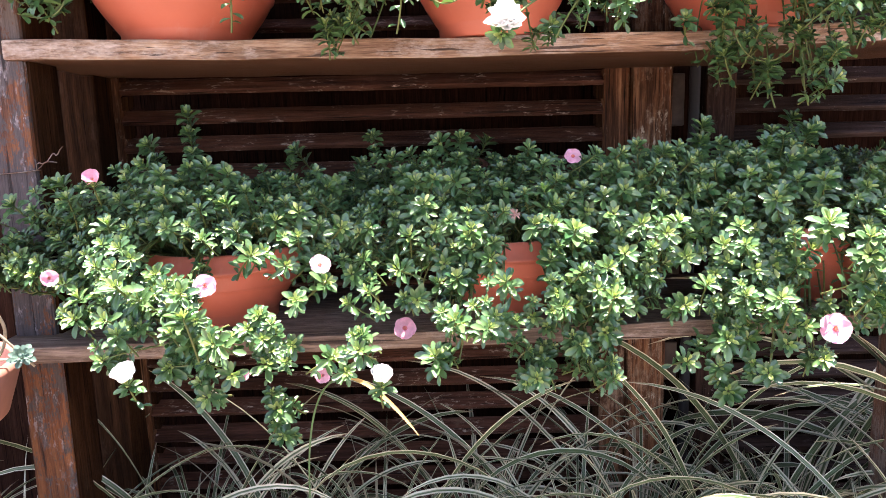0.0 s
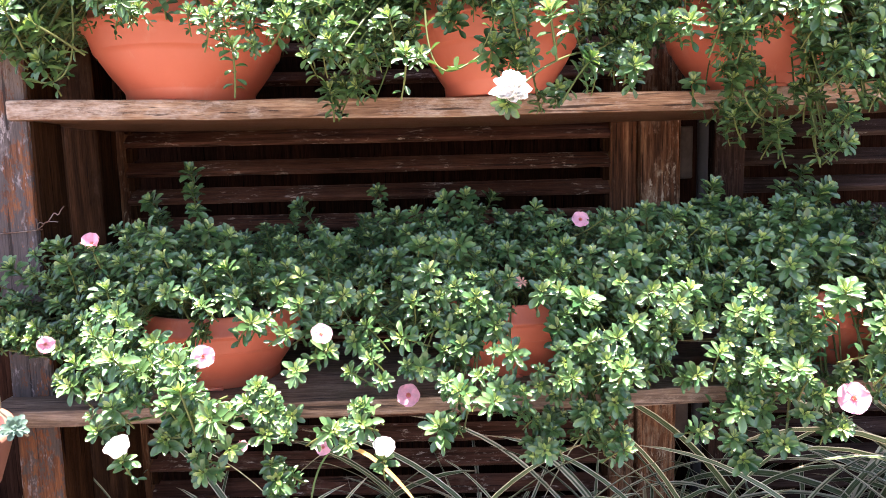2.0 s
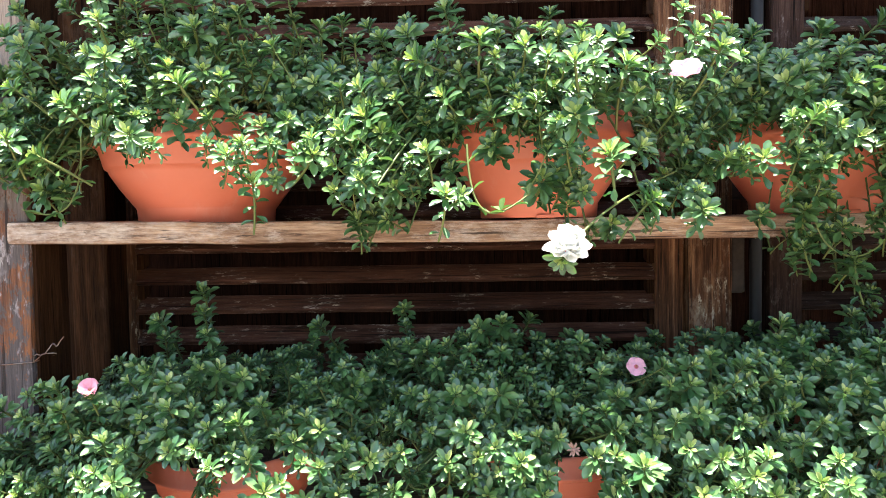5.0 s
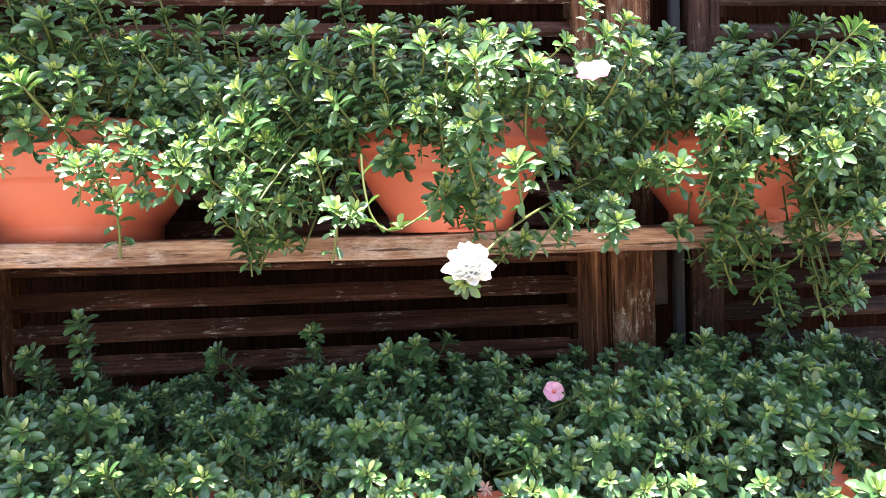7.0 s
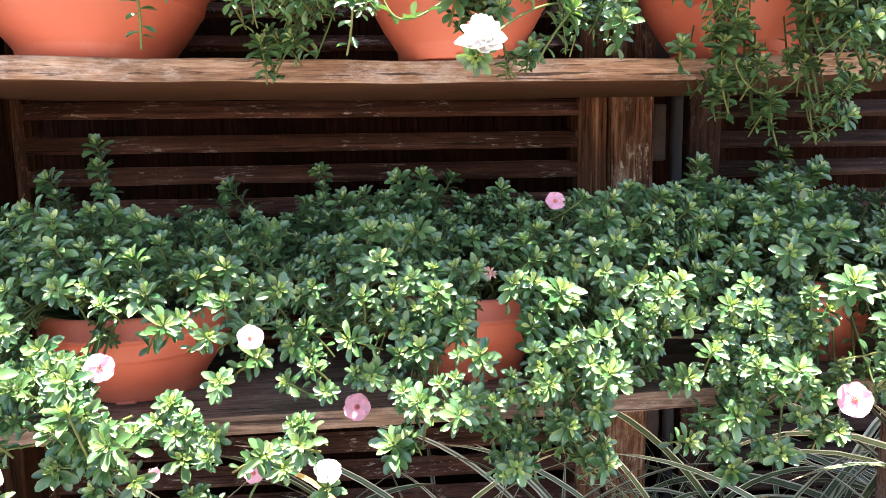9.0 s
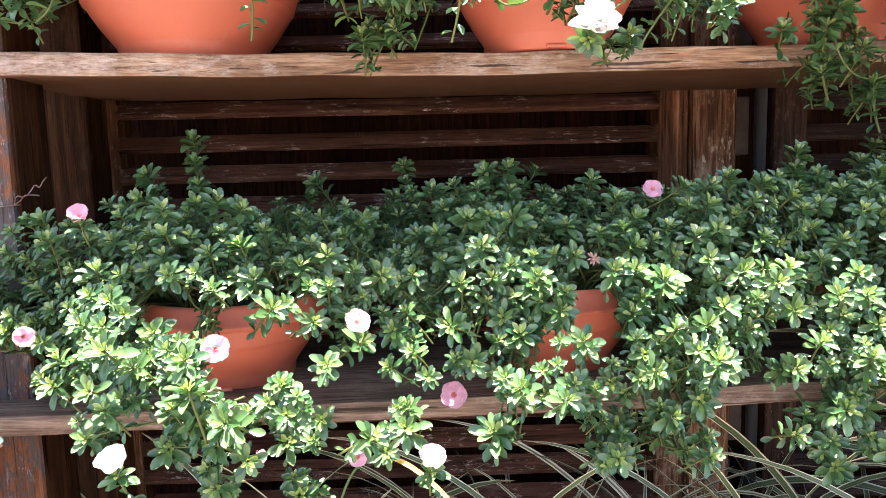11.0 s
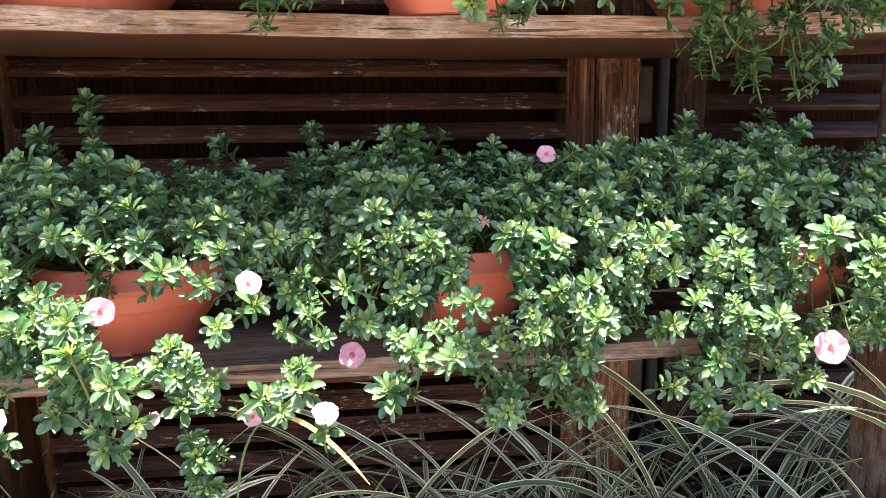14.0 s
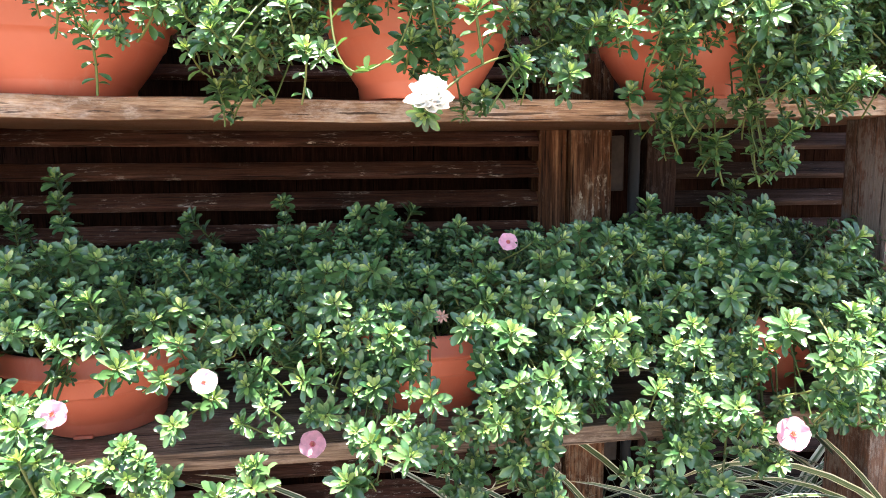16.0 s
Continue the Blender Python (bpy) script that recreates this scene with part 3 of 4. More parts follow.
def shoot(seed, whorl=9, size=1.0, reach=0.045, lower=8, lift=0):
    """One leafy shoot tip along z, its origin at the tip: a whorl of spread leaves, small young ones in its heart, smaller leaves down the stem.
    Returns verts, tris, material index (0 leaf, 1 young, 2 stem)."""
    r = np.random.default_rng(seed)
    n1, n2, n3 = whorl, 7, lower
    n = n1 + n2 + n3
    h = np.concatenate([np.linspace(-0.009, -0.001, n1), np.linspace(-0.001, 0.003, n2), np.linspace(-reach, -0.012, n3)]) + r.normal(0, 0.0008, n)
    az = np.arange(n) * 2.39996 + r.normal(0, 0.16, n)
    el = np.radians(np.concatenate([np.linspace(2, 40, n1), np.linspace(40, 76, n2), np.linspace(-18, 8, n3)]) + r.normal(0, 8, n) + lift * np.concatenate([np.full(n1, 0.7), np.zeros(n2), np.ones(n3)]))
    L = np.concatenate([np.linspace(0.0240, 0.0165, n1), np.linspace(0.0150, 0.0075, n2), np.linspace(0.0145, 0.0205, n3)]) * r.uniform(0.82, 1.12, n)
    pos = np.stack([np.cos(az) * 0.0015 + 0.12 * h ** 2 / reach, np.sin(az) * 0.0015, h], 1)
    v, f = leaf_arrays(pos * size, az, el, L * size, r.uniform(0.37, 0.47, n))
    mi = np.repeat(np.concatenate([np.zeros(n1, int), np.ones(n2, int), np.zeros(n3, int)]), len(LF))
    ks = 6
    zs = np.linspace(-reach * 1.25, 0.001, 5)
    sv = np.concatenate([np.stack([0.0014 * np.cos(np.arange(ks) * 2 * np.pi / ks) + 0.12 * z * z / reach, 0.0014 * np.sin(np.arange(ks) * 2 * np.pi / ks), np.full(ks, z)], 1) for z in zs]) * size
    sf = []
    for k in range(4):
        for j in range(ks):
            a, b, c, d = k * ks + j, k * ks + (j + 1) % ks, (k + 1) * ks + (j + 1) % ks, (k + 1) * ks + j
            sf += [(a, b, c), (a, c, d)]
    sf = np.array(sf) + len(v)
    return np.concatenate([v, sv]), np.concatenate([f, sf]), np.concatenate([mi, np.full(len(sf), 2)])


SHOOTS = [shoot(100 + k, 10 + k % 4, 0.9 + 0.05 * (k % 4), 0.04 + 0.008 * (k % 3), 6 + k % 5) for k in range(18)]
SPIRES = [shoot(200 + k, 11 + k % 3, 1.0, 0.055 + 0.006 * (k % 3), 15 + k % 4, 26) for k in range(10)]
N_TIPS = len(SHOOTS)
SHOOTS += SPIRES
SHOOT_MESH = [mesh_np("leaf_rosette", v, f, [M_LEAF, M_YOUNG, M_STEM], mi) for v, f, mi in SHOOTS]


def basis(axis, spin):
    """A turn that takes z to axis, spun about it."""
    a = Vector(axis).normalized()
    return a.to_track_quat("Z", "Y").to_matrix() @ Matrix.Rotation(spin, 3, "Z")


def bezier(p0, p1, p2, p3, n):
    t = np.linspace(0, 1, n)[:, None]
    return (1 - t) ** 3 * p0 + 3 * t * (1 - t) ** 2 * p1 + 3 * t * t * (1 - t) * p2 + t ** 3 * p3


def stem_arrays(pts, radius):
    """A thin four-sided stem along pts."""
    d = np.gradient(pts, axis=0)
    d /= np.linalg.norm(d, axis=1)[:, None] + 1e-9
    s = np.cross(d, np.array([0.31, 0.17, 0.93]))
    s /= np.linalg.norm(s, axis=1)[:, None] + 1e-9
    t = np.cross(d, s)
    n = len(pts)
    rad = np.linspace(1.25, 0.85, n)[:, None] * radius
    v = np.stack([pts + s * rad, pts + t * rad, pts - s * rad, pts - t * rad], 1).reshape(-1, 3)
    f = []
    for k in range(n - 1):
        for j in range(4):
            a, b, c, e = 4 * k + j, 4 * k + (j + 1) % 4, 4 * k + 4 + (j + 1) % 4, 4 * k + 4 + j
            f += [(a, b, c), (a, c, e)]
    return v, np.array(f)


POT_SHAPE = [(0.0, 0.0), (0.60, 0.0), (0.612, 0.008), (0.622, 0.135), (0.632, 0.152), (0.69, 0.235), (0.765, 0.345), (0.835, 0.465), (0.852, 0.51), (0.872, 0.518), (0.882, 0.532),
             (0.925, 0.70), (0.945, 0.728), (0.985, 0.742), (1.0, 0.755), (1.0, 0.785), (0.985, 0.80), (0.972, 0.955), (0.965, 0.99), (0.95, 1.0), (0.93, 0.99), (0.92, 0.95), (0.86, 0.60), (0.70, 0.40), (0.0, 0.38)]


def planter(name, x, y, z, radius, height, label):
    """A bowl planter with a stepped foot and a deep rim, and soil in it; the plant's parts are added later."""
    ob = thing(name, (x, y, z), label, "potted plant", "terracotta planters on the rack")
    pot = part("pot", lathe([(r * radius, h * height) for r, h in POT_SHAPE]), M_POT, ob, "terracotta-coloured plastic bowl planter")
    part("foot_lug", board(-0.012, 0.012, -0.615 * radius - 0.003, -0.615 * radius + 0.01, -0.0005, 0.004, bevel=0.001), M_POT, pot)
    bm = lathe([(0.0, 0.012), (0.5 * radius, 0.010), (0.93 * radius, 0.0)], 40)
    for v in bm.verts:
        v.co += noise.noise_vector(v.co * 60) * 0.004
    part("soil", bm, M_SOIL, ob, at=(0, 0, height * 0.88))
    return ob


UP_Z, LOW_Z = 1.106, 0.684
LAB = "green purslane trailing from a terracotta planter"
POTS_UP = [(-0.404, 1.10, 0.158, 0.146), (0.088, 1.085, 0.137, 0.144), (0.487, 1.085, 0.142, 0.138)]
POTS_LOW = [(-0.350, 1.045, 0.124, 0.118), (0.098, 1.05, 0.118, 0.118), (0.585, 1.06, 0.125, 0.118)]
plants_up = [planter("potted_purslane", x, y, UP_Z + 0.001, r, h, LAB + " on the upper shelf") for x, y, r, h in POTS_UP]
plants_low = [planter("potted_purslane", x, y, LOW_Z + 0.0165 * x + 0.001, r, h, LAB + " on the lower shelf") for x, y, r, h in POTS_LOW]


def curve(pts):
    xs, zs = [p[0] for p in pts], [p[1] for p in pts]
    return lambda x: float(np.interp(x, xs, zs))


LOW_TOP = curve([(-0.70, 0.82), (-0.62, 0.84), (-0.58, 0.875), (-0.54, 0.90), (-0.46, 0.92), (-0.33, 0.91), (-0.2, 0.90), (-0.05, 0.925), (0.03, 0.945), (0.1, 0.925), (0.2, 0.925), (0.32, 0.93), (0.5, 0.945), (0.62, 0.925), (0.73, 0.92), (0.82, 0.88)])
LOW_BOT = curve([(-0.70, 0.79), (-0.55, 0.79), (-0.50, 0.725), (-0.465, 0.725), (-0.45, 0.735), (-0.40, 0.73), (-0.34, 0.725), (-0.315, 0.70), (-0.305, 0.64), (-0.27, 0.635), (-0.25, 0.66), (-0.19, 0.66),
                 (-0.175, 0.71), (-0.155, 0.65), (-0.08, 0.68), (-0.065, 0.715), (-0.03, 0.675), (0.01, 0.675), (0.015, 0.70), (0.07, 0.70), (0.09, 0.725), (0.10, 0.645), (0.145, 0.645), (0.17, 0.67), (0.20, 0.645),
                 (0.23, 0.645), (0.25, 0.70), (0.265, 0.735), (0.32, 0.735), (0.325, 0.635), (0.38, 0.625), (0.39, 0.655), (0.435, 0.65), (0.445, 0.705), (0.46, 0.66), (0.51, 0.66), (0.56, 0.665), (0.60, 0.68), (0.80, 0.70)])
UP_TOP = curve([(-0.70, 1.28), (-0.62, 1.305), (-0.51, 1.335), (-0.44, 1.36), (-0.36, 1.36), (-0.26, 1.355), (-0.16, 1.325), (-0.05, 1.315), (0.04, 1.318), (0.14, 1.30), (0.22, 1.30), (0.32, 1.305), (0.45, 1.30), (0.58, 1.295), (0.8, 1.28)])
UP_BOT = curve([(-0.72, 1.17), (-0.55, 1.16), (-0.51, 1.145), (-0.45, 1.145), (-0.435, 1.165), (-0.42, 1.20), (-0.36, 1.19), (-0.33, 1.18), (-0.28, 1.16), (-0.24, 1.14), (-0.215, 1.155), (-0.20, 1.16), (-0.185, 1.13), (-0.17, 1.115),
                (-0.15, 1.10), (-0.10, 1.10), (-0.08, 1.11), (-0.03, 1.12), (-0.02, 1.155), (0.0, 1.19), (0.05, 1.18), (0.058, 1.12), (0.105, 1.12), (0.12, 1.145), (0.13, 1.105), (0.24, 1.10), (0.26, 1.115), (0.27, 1.15), (0.32, 1.155),
                (0.328, 1.11), (0.36, 1.095), (0.43, 1.10), (0.445, 1.13), (0.455, 1.115), (0.49, 1.105), (0.51, 1.095), (0.56, 1.095), (0.80, 1.12)])

# gaps in the foliage through which pots and shelf show: x, z, half width, half height, share of the shoots that stay
LOW_GAPS = [(-0.359, 0.820, 0.022, 0.011, 0.05), (-0.239, 0.822, 0.049, 0.013, 0.05), (-0.262, 0.790, 0.046, 0.020, 0.3), (-0.296, 0.749, 0.024, 0.014, 0.1), (-0.217, 0.766, 0.022, 0.022, 0.1), (0.101, 0.813, 0.023, 0.028, 0.0),
            (0.047, 0.769, 0.010, 0.011, 0.05), (0.102, 0.750, 0.023, 0.014, 0.05), (0.007, 0.827, 0.007, 0.006, 0.05), (0.462, 0.760, 0.013, 0.008, 0.1), (-0.345, 0.817, 0.030, 0.014, 0.0), (-0.135, 0.730, 0.044, 0.022, 0.2), (0.316, 0.763, 0.020, 0.019, 0.0),
            (0.306, 0.706, 0.056, 0.012, 0.0), (0.134, 0.706, 0.024, 0.010, 0.1), (-0.017, 0.702, 0.020, 0.009, 0.1), (-0.212, 0.728, 0.012, 0.016, 0.1)]
UP_GAPS = [(-0.255, 1.219, 0.026, 0.011, 0.1), (-0.317, 1.220, 0.022, 0.010, 0.1), (-0.296, 1.125, 0.083, 0.022, 0.0), (-0.335, 1.163, 0.028, 0.022, 0.0), (-0.20, 1.136, 0.015, 0.030, 0.0), (0.004, 1.201, 0.019, 0.010, 0.1),
           (0.026, 1.156, 0.036, 0.034, 0.0), (0.143, 1.190, 0.023, 0.032, 0.0), (0.133, 1.151, 0.022, 0.030, 0.0), (0.034, 1.118, 0.030, 0.014, 0.0), (0.304, 1.185, 0.020, 0.013, 0.05), (0.304, 1.135, 0.021, 0.019, 0.0),
           (0.404, 1.127, 0.014, 0.011, 0.1), (0.272, 1.125, 0.012, 0.012, 0.05), (-0.39, 1.15, 0.05, 0.03, 0.0)]
PLANE = 0.83


BLOOMS = []


def open_here(x, y, z, gaps, r, eye_z, wide=1.0, strict=1.0, grow_by=0.0):
    """Whether a leaf may stand here: the gaps run as tunnels from the front towards the pots."""
    if y > 1.02:
        return True
    for bx, by, bz, br in BLOOMS:
        k = (by - 0.1) / (y - 0.1)
        if y < by + 0.022 and (x * k - bx) ** 2 + (eye_z + (z - eye_z) * k - bz) ** 2 < (br + (0.017 if grow_by else 0.004)) ** 2:
            return False
        # nothing stands between a flower and the sun
        room = br + (0.022 if grow_by > 0.01 else 0.006)
        if 0.012 < z - bz < 0.75 and abs(x - bx) < room and abs(y - by + 0.11 * (z - bz)) < room:
            return False
    k = (PLANE - 0.1) / (y - 0.1)
    x, z = x * k, eye_z + (z - eye_z) * k
    for gx, gz, gw, gh, keep in gaps:
        if ((x - gx) / (gw * wide + grow_by)) ** 2 + ((z - gz) / (gh * wide + grow_by)) ** 2 < 1 and r.random() > keep * strict:
            return False
    return True


# the tips of the larger shoots on each plant, by which the foliage keeps its depth
LOW_TIPS_FIRST = [(-0.516, 0.893, 0.879), (-0.505, 0.849, 0.779), (-0.499, 0.872, 0.889), (-0.484, 0.829, 0.736), (-0.482, 1.092, 0.959), (-0.435, 0.796, 0.689), (-0.406, 1.073, 1.005), (-0.401, 0.887, 0.929), (-0.387, 0.745, 0.737), (-0.379, 0.739, 0.795),
     (-0.367, 0.865, 0.892), (-0.363, 0.809, 0.796), (-0.361, 0.752, 0.776), (-0.347, 0.787, 0.679), (-0.306, 0.741, 0.785), (-0.300, 0.727, 0.760), (-0.291, 0.754, 0.652), (-0.282, 0.850, 0.880), (-0.266, 0.720, 0.731), (-0.261, 0.820, 0.848),
     (-0.257, 0.750, 0.681), (-0.250, 1.140, 0.942), (-0.239, 0.804, 0.818), (-0.236, 0.760, 0.736), (-0.233, 0.812, 0.673), (-0.225, 0.821, 0.609), (-0.218, 0.753, 0.724), (-0.210, 0.878, 0.876), (-0.184, 0.825, 0.837), (-0.182, 0.782, 0.765),
     (-0.222, 0.830, 0.565)]
LOW_TIPS_SECOND = [(-0.137, 0.762, 0.697), (-0.127, 0.817, 0.848), (-0.122, 1.080, 0.892), (-0.118, 1.161, 0.965), (-0.105, 0.762, 0.704), (-0.075, 1.023, 0.928), (-0.059, 0.824, 0.791), (-0.044, 0.854, 0.831), (-0.035, 0.828, 0.749), (-0.023, 0.829, 0.874),
     (-0.014, 0.822, 0.675), (0.012, 0.797, 0.730), (0.016, 0.890, 0.899), (0.018, 0.838, 0.776), (0.032, 1.060, 0.956), (0.037, 0.833, 0.839), (0.053, 0.757, 0.730), (0.077, 0.796, 0.778), (0.080, 1.129, 0.952), (0.118, 0.831, 0.844),
     (0.119, 0.816, 0.642), (0.130, 0.853, 0.633), (0.135, 0.876, 0.654), (0.150, 0.789, 0.746), (0.169, 0.821, 0.837), (0.178, 0.819, 0.686), (0.189, 0.872, 0.885), (0.206, 0.771, 0.761), (0.206, 0.915, 0.622), (0.211, 0.830, 0.698)]
LOW_TIPS_BETWEEN = [(0.222, 0.824, 0.638), (0.218, 0.826, 0.855), (0.240, 0.885, 0.909), (0.256, 0.832, 0.841), (0.266, 0.837, 0.776), (0.280, 0.806, 0.832), (0.314, 0.827, 0.733), (0.319, 0.843, 0.794), (0.341, 0.881, 0.877), (0.346, 0.837, 0.759)]
LOW_TIPS_THIRD = [(0.362, 0.870, 0.845), (0.374, 0.832, 0.684), (0.382, 0.963, 0.966), (0.383, 0.851, 0.691), (0.385, 0.810, 0.749), (0.392, 0.835, 0.811), (0.413, 0.910, 0.580), (0.416, 0.866, 0.673), (0.428, 0.806, 0.745), (0.431, 0.839, 0.869),
     (0.431, 0.940, 0.866), (0.435, 0.842, 0.632), (0.466, 0.843, 0.779), (0.474, 0.792, 0.844), (0.481, 0.810, 0.829), (0.487, 0.915, 0.914), (0.513, 0.876, 0.889), (0.518, 0.779, 0.803), (0.535, 0.759, 0.804), (0.536, 0.885, 0.634),
     (0.546, 0.982, 0.952), (0.557, 1.110, 0.955), (0.563, 0.996, 0.956), (0.580, 0.889, 0.877), (0.587, 0.842, 0.844), (0.625, 0.888, 0.927), (0.638, 1.201, 0.979)]
LOW_TIPS = (LOW_TIPS_FIRST, LOW_TIPS_SECOND, LOW_TIPS_BETWEEN, LOW_TIPS_THIRD)
UP_TIPS_FIRST = [(-0.596, 0.917, 1.264), (-0.509, 0.812, 1.200), (-0.502, 0.861, 1.147), (-0.482, 0.822, 1.181), (-0.436, 0.795, 1.233), (-0.402, 0.793, 1.257), (-0.359, 0.779, 1.197), (-0.328, 0.827, 1.217), (-0.322, 0.811, 1.255), (-0.313, 0.837, 1.319),
     (-0.282, 0.832, 1.264), (-0.281, 0.852, 1.319), (-0.261, 0.783, 1.175), (-0.246, 0.815, 1.149), (-0.227, 0.835, 1.297), (-0.185, 0.850, 1.258), (-0.183, 0.883, 1.327), (-0.176, 0.795, 1.174)]
UP_TIPS_SECOND = [(-0.148, 0.900, 1.106), (-0.145, 0.794, 1.199), (-0.145, 0.885, 1.313), (-0.126, 0.814, 1.216), (-0.126, 0.779, 1.147), (-0.110, 0.831, 1.200), (-0.096, 0.834, 1.141), (-0.083, 0.864, 1.314), (-0.072, 0.832, 1.278), (-0.061, 0.818, 1.179),
     (-0.044, 0.828, 1.238), (-0.042, 0.927, 1.360), (-0.040, 0.789, 1.132), (-0.003, 0.820, 1.296), (0.009, 0.845, 1.184), (0.014, 0.879, 1.329), (0.045, 0.822, 1.288), (0.063, 0.837, 1.148), (0.081, 0.779, 1.177), (0.086, 0.759, 1.257),
     (0.088, 0.772, 1.207), (0.091, 0.856, 1.142), (0.098, 1.019, 1.381), (0.119, 0.763, 1.168), (0.149, 0.811, 1.265), (0.149, 0.885, 1.099), (0.170, 0.839, 1.181), (0.178, 0.821, 1.125), (0.206, 0.834, 1.220), (0.212, 0.789, 1.287), (0.225, 0.806, 1.113)]
UP_TIPS_THIRD = [(0.230, 0.880, 1.162), (0.240, 0.799, 1.276), (0.261, 0.837, 1.168), (0.279, 0.875, 1.213), (0.295, 0.825, 1.166), (0.327, 0.925, 1.323), (0.332, 0.854, 1.250), (0.345, 0.817, 1.209), (0.362, 0.833, 1.162), (0.392, 0.929, 1.111),
    (0.395, 0.837, 1.245), (0.398, 0.914, 1.131), (0.409, 0.964, 1.063), (0.428, 0.964, 1.336), (0.430, 0.858, 1.221), (0.432, 0.793, 1.176), (0.449, 0.948, 1.090), (0.469, 0.958, 1.048), (0.498, 0.936, 1.089), (0.514, 0.844, 1.119),
     (0.500, 0.955, 1.345), (0.463, 0.800, 1.292), (0.478, 0.800, 1.219), (0.507, 0.830, 1.267), (0.534, 0.840, 1.162), (0.575, 0.860, 1.090), (0.578, 0.840, 1.119), (0.538, 0.906, 1.022), (0.528, 0.890, 1.060), (0.60, 0.90, 1.24), (0.62, 0.93, 1.15)]
UP_TIPS = (UP_TIPS_FIRST, UP_TIPS_SECOND, UP_TIPS_THIRD)


def depth_of(tips):
    """How far forward the foliage comes at x, z: drawn from the nearest large shoots."""
    t = np.array(tips)

    def at(x, z):
        w = 1.0 / ((t[:, 0] - x) ** 2 + (t[:, 2] - z) ** 2 + 0.018 ** 2) ** 2
        return float((w * t[:, 1]).sum() / w.sum())
    return at


def grow(pots, plants, span, top_at, bot_at, tips, gaps, seed, eye_z, spacing=0.0215, strays=()):
    r = np.random.default_rng(seed)
    tips = [q for run in tips for q in run]
    front_at = depth_of(tips)
    picks, cells = [], []

    def home_of(x):
        k = min(range(3), key=lambda j: abs(pots[j][0] - x))
        return k, plants[k].location.z + pots[k][3]

    # the large shoots, and where they hang freely the small side shoots round them
    for x, y, z in tips:
        pot, rim = home_of(x)
        picks.append((x, y, z, pot, rim, 0, r.uniform(0.86, 1.12)))
        cells.append((x, z))
        if z < rim - 0.02:
            for _ in range(3):
                a, d = r.uniform(0, 6.28), r.uniform(0.012, 0.021)
                q = (x + d * math.cos(a), y + r.uniform(0.004, 0.022), z + max(d * math.sin(a), -0.007))
                if open_here(*q, gaps, r, eye_z, 1.0, 1.0, 0.006):
                    picks.append((*q, pot, rim, 0, r.uniform(0.5, 0.8)))
                    cells.append((q[0], q[2]))
    # the outer skin of shoots
    for _ in range(11000):
        x = r.uniform(*span)
        lo, hi = bot_at(x) + r.uniform(0.0, 0.02), top_at(x) + r.uniform(-0.03, 0.022)
        z = r.uniform(lo, max(hi, lo + 0.01))
        pot, rim = home_of(x)
        y = front_at(x, z) + abs(r.normal(0, 0.02))
        if z < rim - 0.06 and r.random() < 0.35:
            continue
        if not open_here(x, y, z, gaps, r, eye_z, 1.1, 1.0, 0.013):
            continue
        if any((x - a) ** 2 + (z - b) ** 2 < spacing ** 2 for a, b in cells):
            continue
        cells.append((x, z))
        picks.append((x, y, z, pot, rim, 0, r.uniform(0.6, 0.98)))
    # the depth behind it
    for _ in range(1150):
        x = r.uniform(*span)
        pot, rim = home_of(x)
        hi = top_at(x) - 0.012
        z = r.uniform(rim - 0.03, max(hi + 0.01, rim))
        y0 = front_at(x, z)
        y = y0 + 0.025 + r.random() ** 0.8 * max(1.16 - y0, 0.05)
        if open_here(x, y, z, gaps, r, eye_z, 1.1, 0.2, 0.012):
            picks.append((x, y, z, pot, rim, 1, r.uniform(0.5, 0.85)))
    # the back of the hanging part
    for _ in range(420):
        x = r.uniform(*span)
        pot, rim = home_of(x)
        z = r.uniform(min(bot_at(x) + 0.025, rim - 0.01), rim)
        y = front_at(x, z) + r.uniform(0.02, 0.06)
        if open_here(x, y, z, gaps, r, eye_z, 1.1, 0.2, 0.014):
            picks.append((x, y, z, pot, rim, 1, r.uniform(0.5, 0.8)))
    for sx, sy, sz in strays:
        picks.append((sx, sy, sz, *home_of(sx), 0, r.uniform(0.6, 0.9)))
    bulk = [[[], [], [], 0] for _ in range(3)]
    shown = [0, 0, 0]
    stems = [[[], [], 0] for _ in range(3)]
    for x, y, z, pot, rim, inner, size in picks:
        px, py, pr, ph = pots[pot]
        home = np.array(plants[pot].location)
        hang = z < rim - 0.005
        up = min(max((z - rim) / 0.18, 0), 1)
        axis = np.array([0.3 * np.sign(x - px) * min(abs(x - px) / 0.2, 1) + r.normal(0, 0.26), -0.76 + 0.12 * up + r.normal(0, 0.2), 0.57 + 0.38 * up + r.normal(0, 0.22)])
        if hang:
            axis[2] += 0.05
        axis /= np.linalg.norm(axis)
        tip = np.array([x, y, z]) - home
        which = int(r.integers(N_TIPS)) if up < 0.45 or r.random() < 0.4 else int(r.integers(N_TIPS, len(SHOOTS)))
        rot = np.array(basis(axis, r.uniform(0, 6.28)))
        shown[pot] += not inner
        if inner or shown[pot] > 300:
            v, f, mi = SHOOTS[which]
            b = bulk[pot]
            b[0].append((v * size) @ rot.T + tip)
            b[1].append(f + b[3])
            b[2].append(mi)
            b[3] += len(v)
        else:
            m = Matrix.LocRotScale(Vector(tip), Matrix(rot).to_quaternion(), Vector((size,) * 3))
            part("leaf_rosette", SHOOT_MESH[which], None, plants[pot], at=m)
        if inner and r.random() < 0.5:
            continue
        # the stem from the soil over the rim to the tip
        ang = math.atan2(y - py, x - px) + r.normal(0, 0.3)
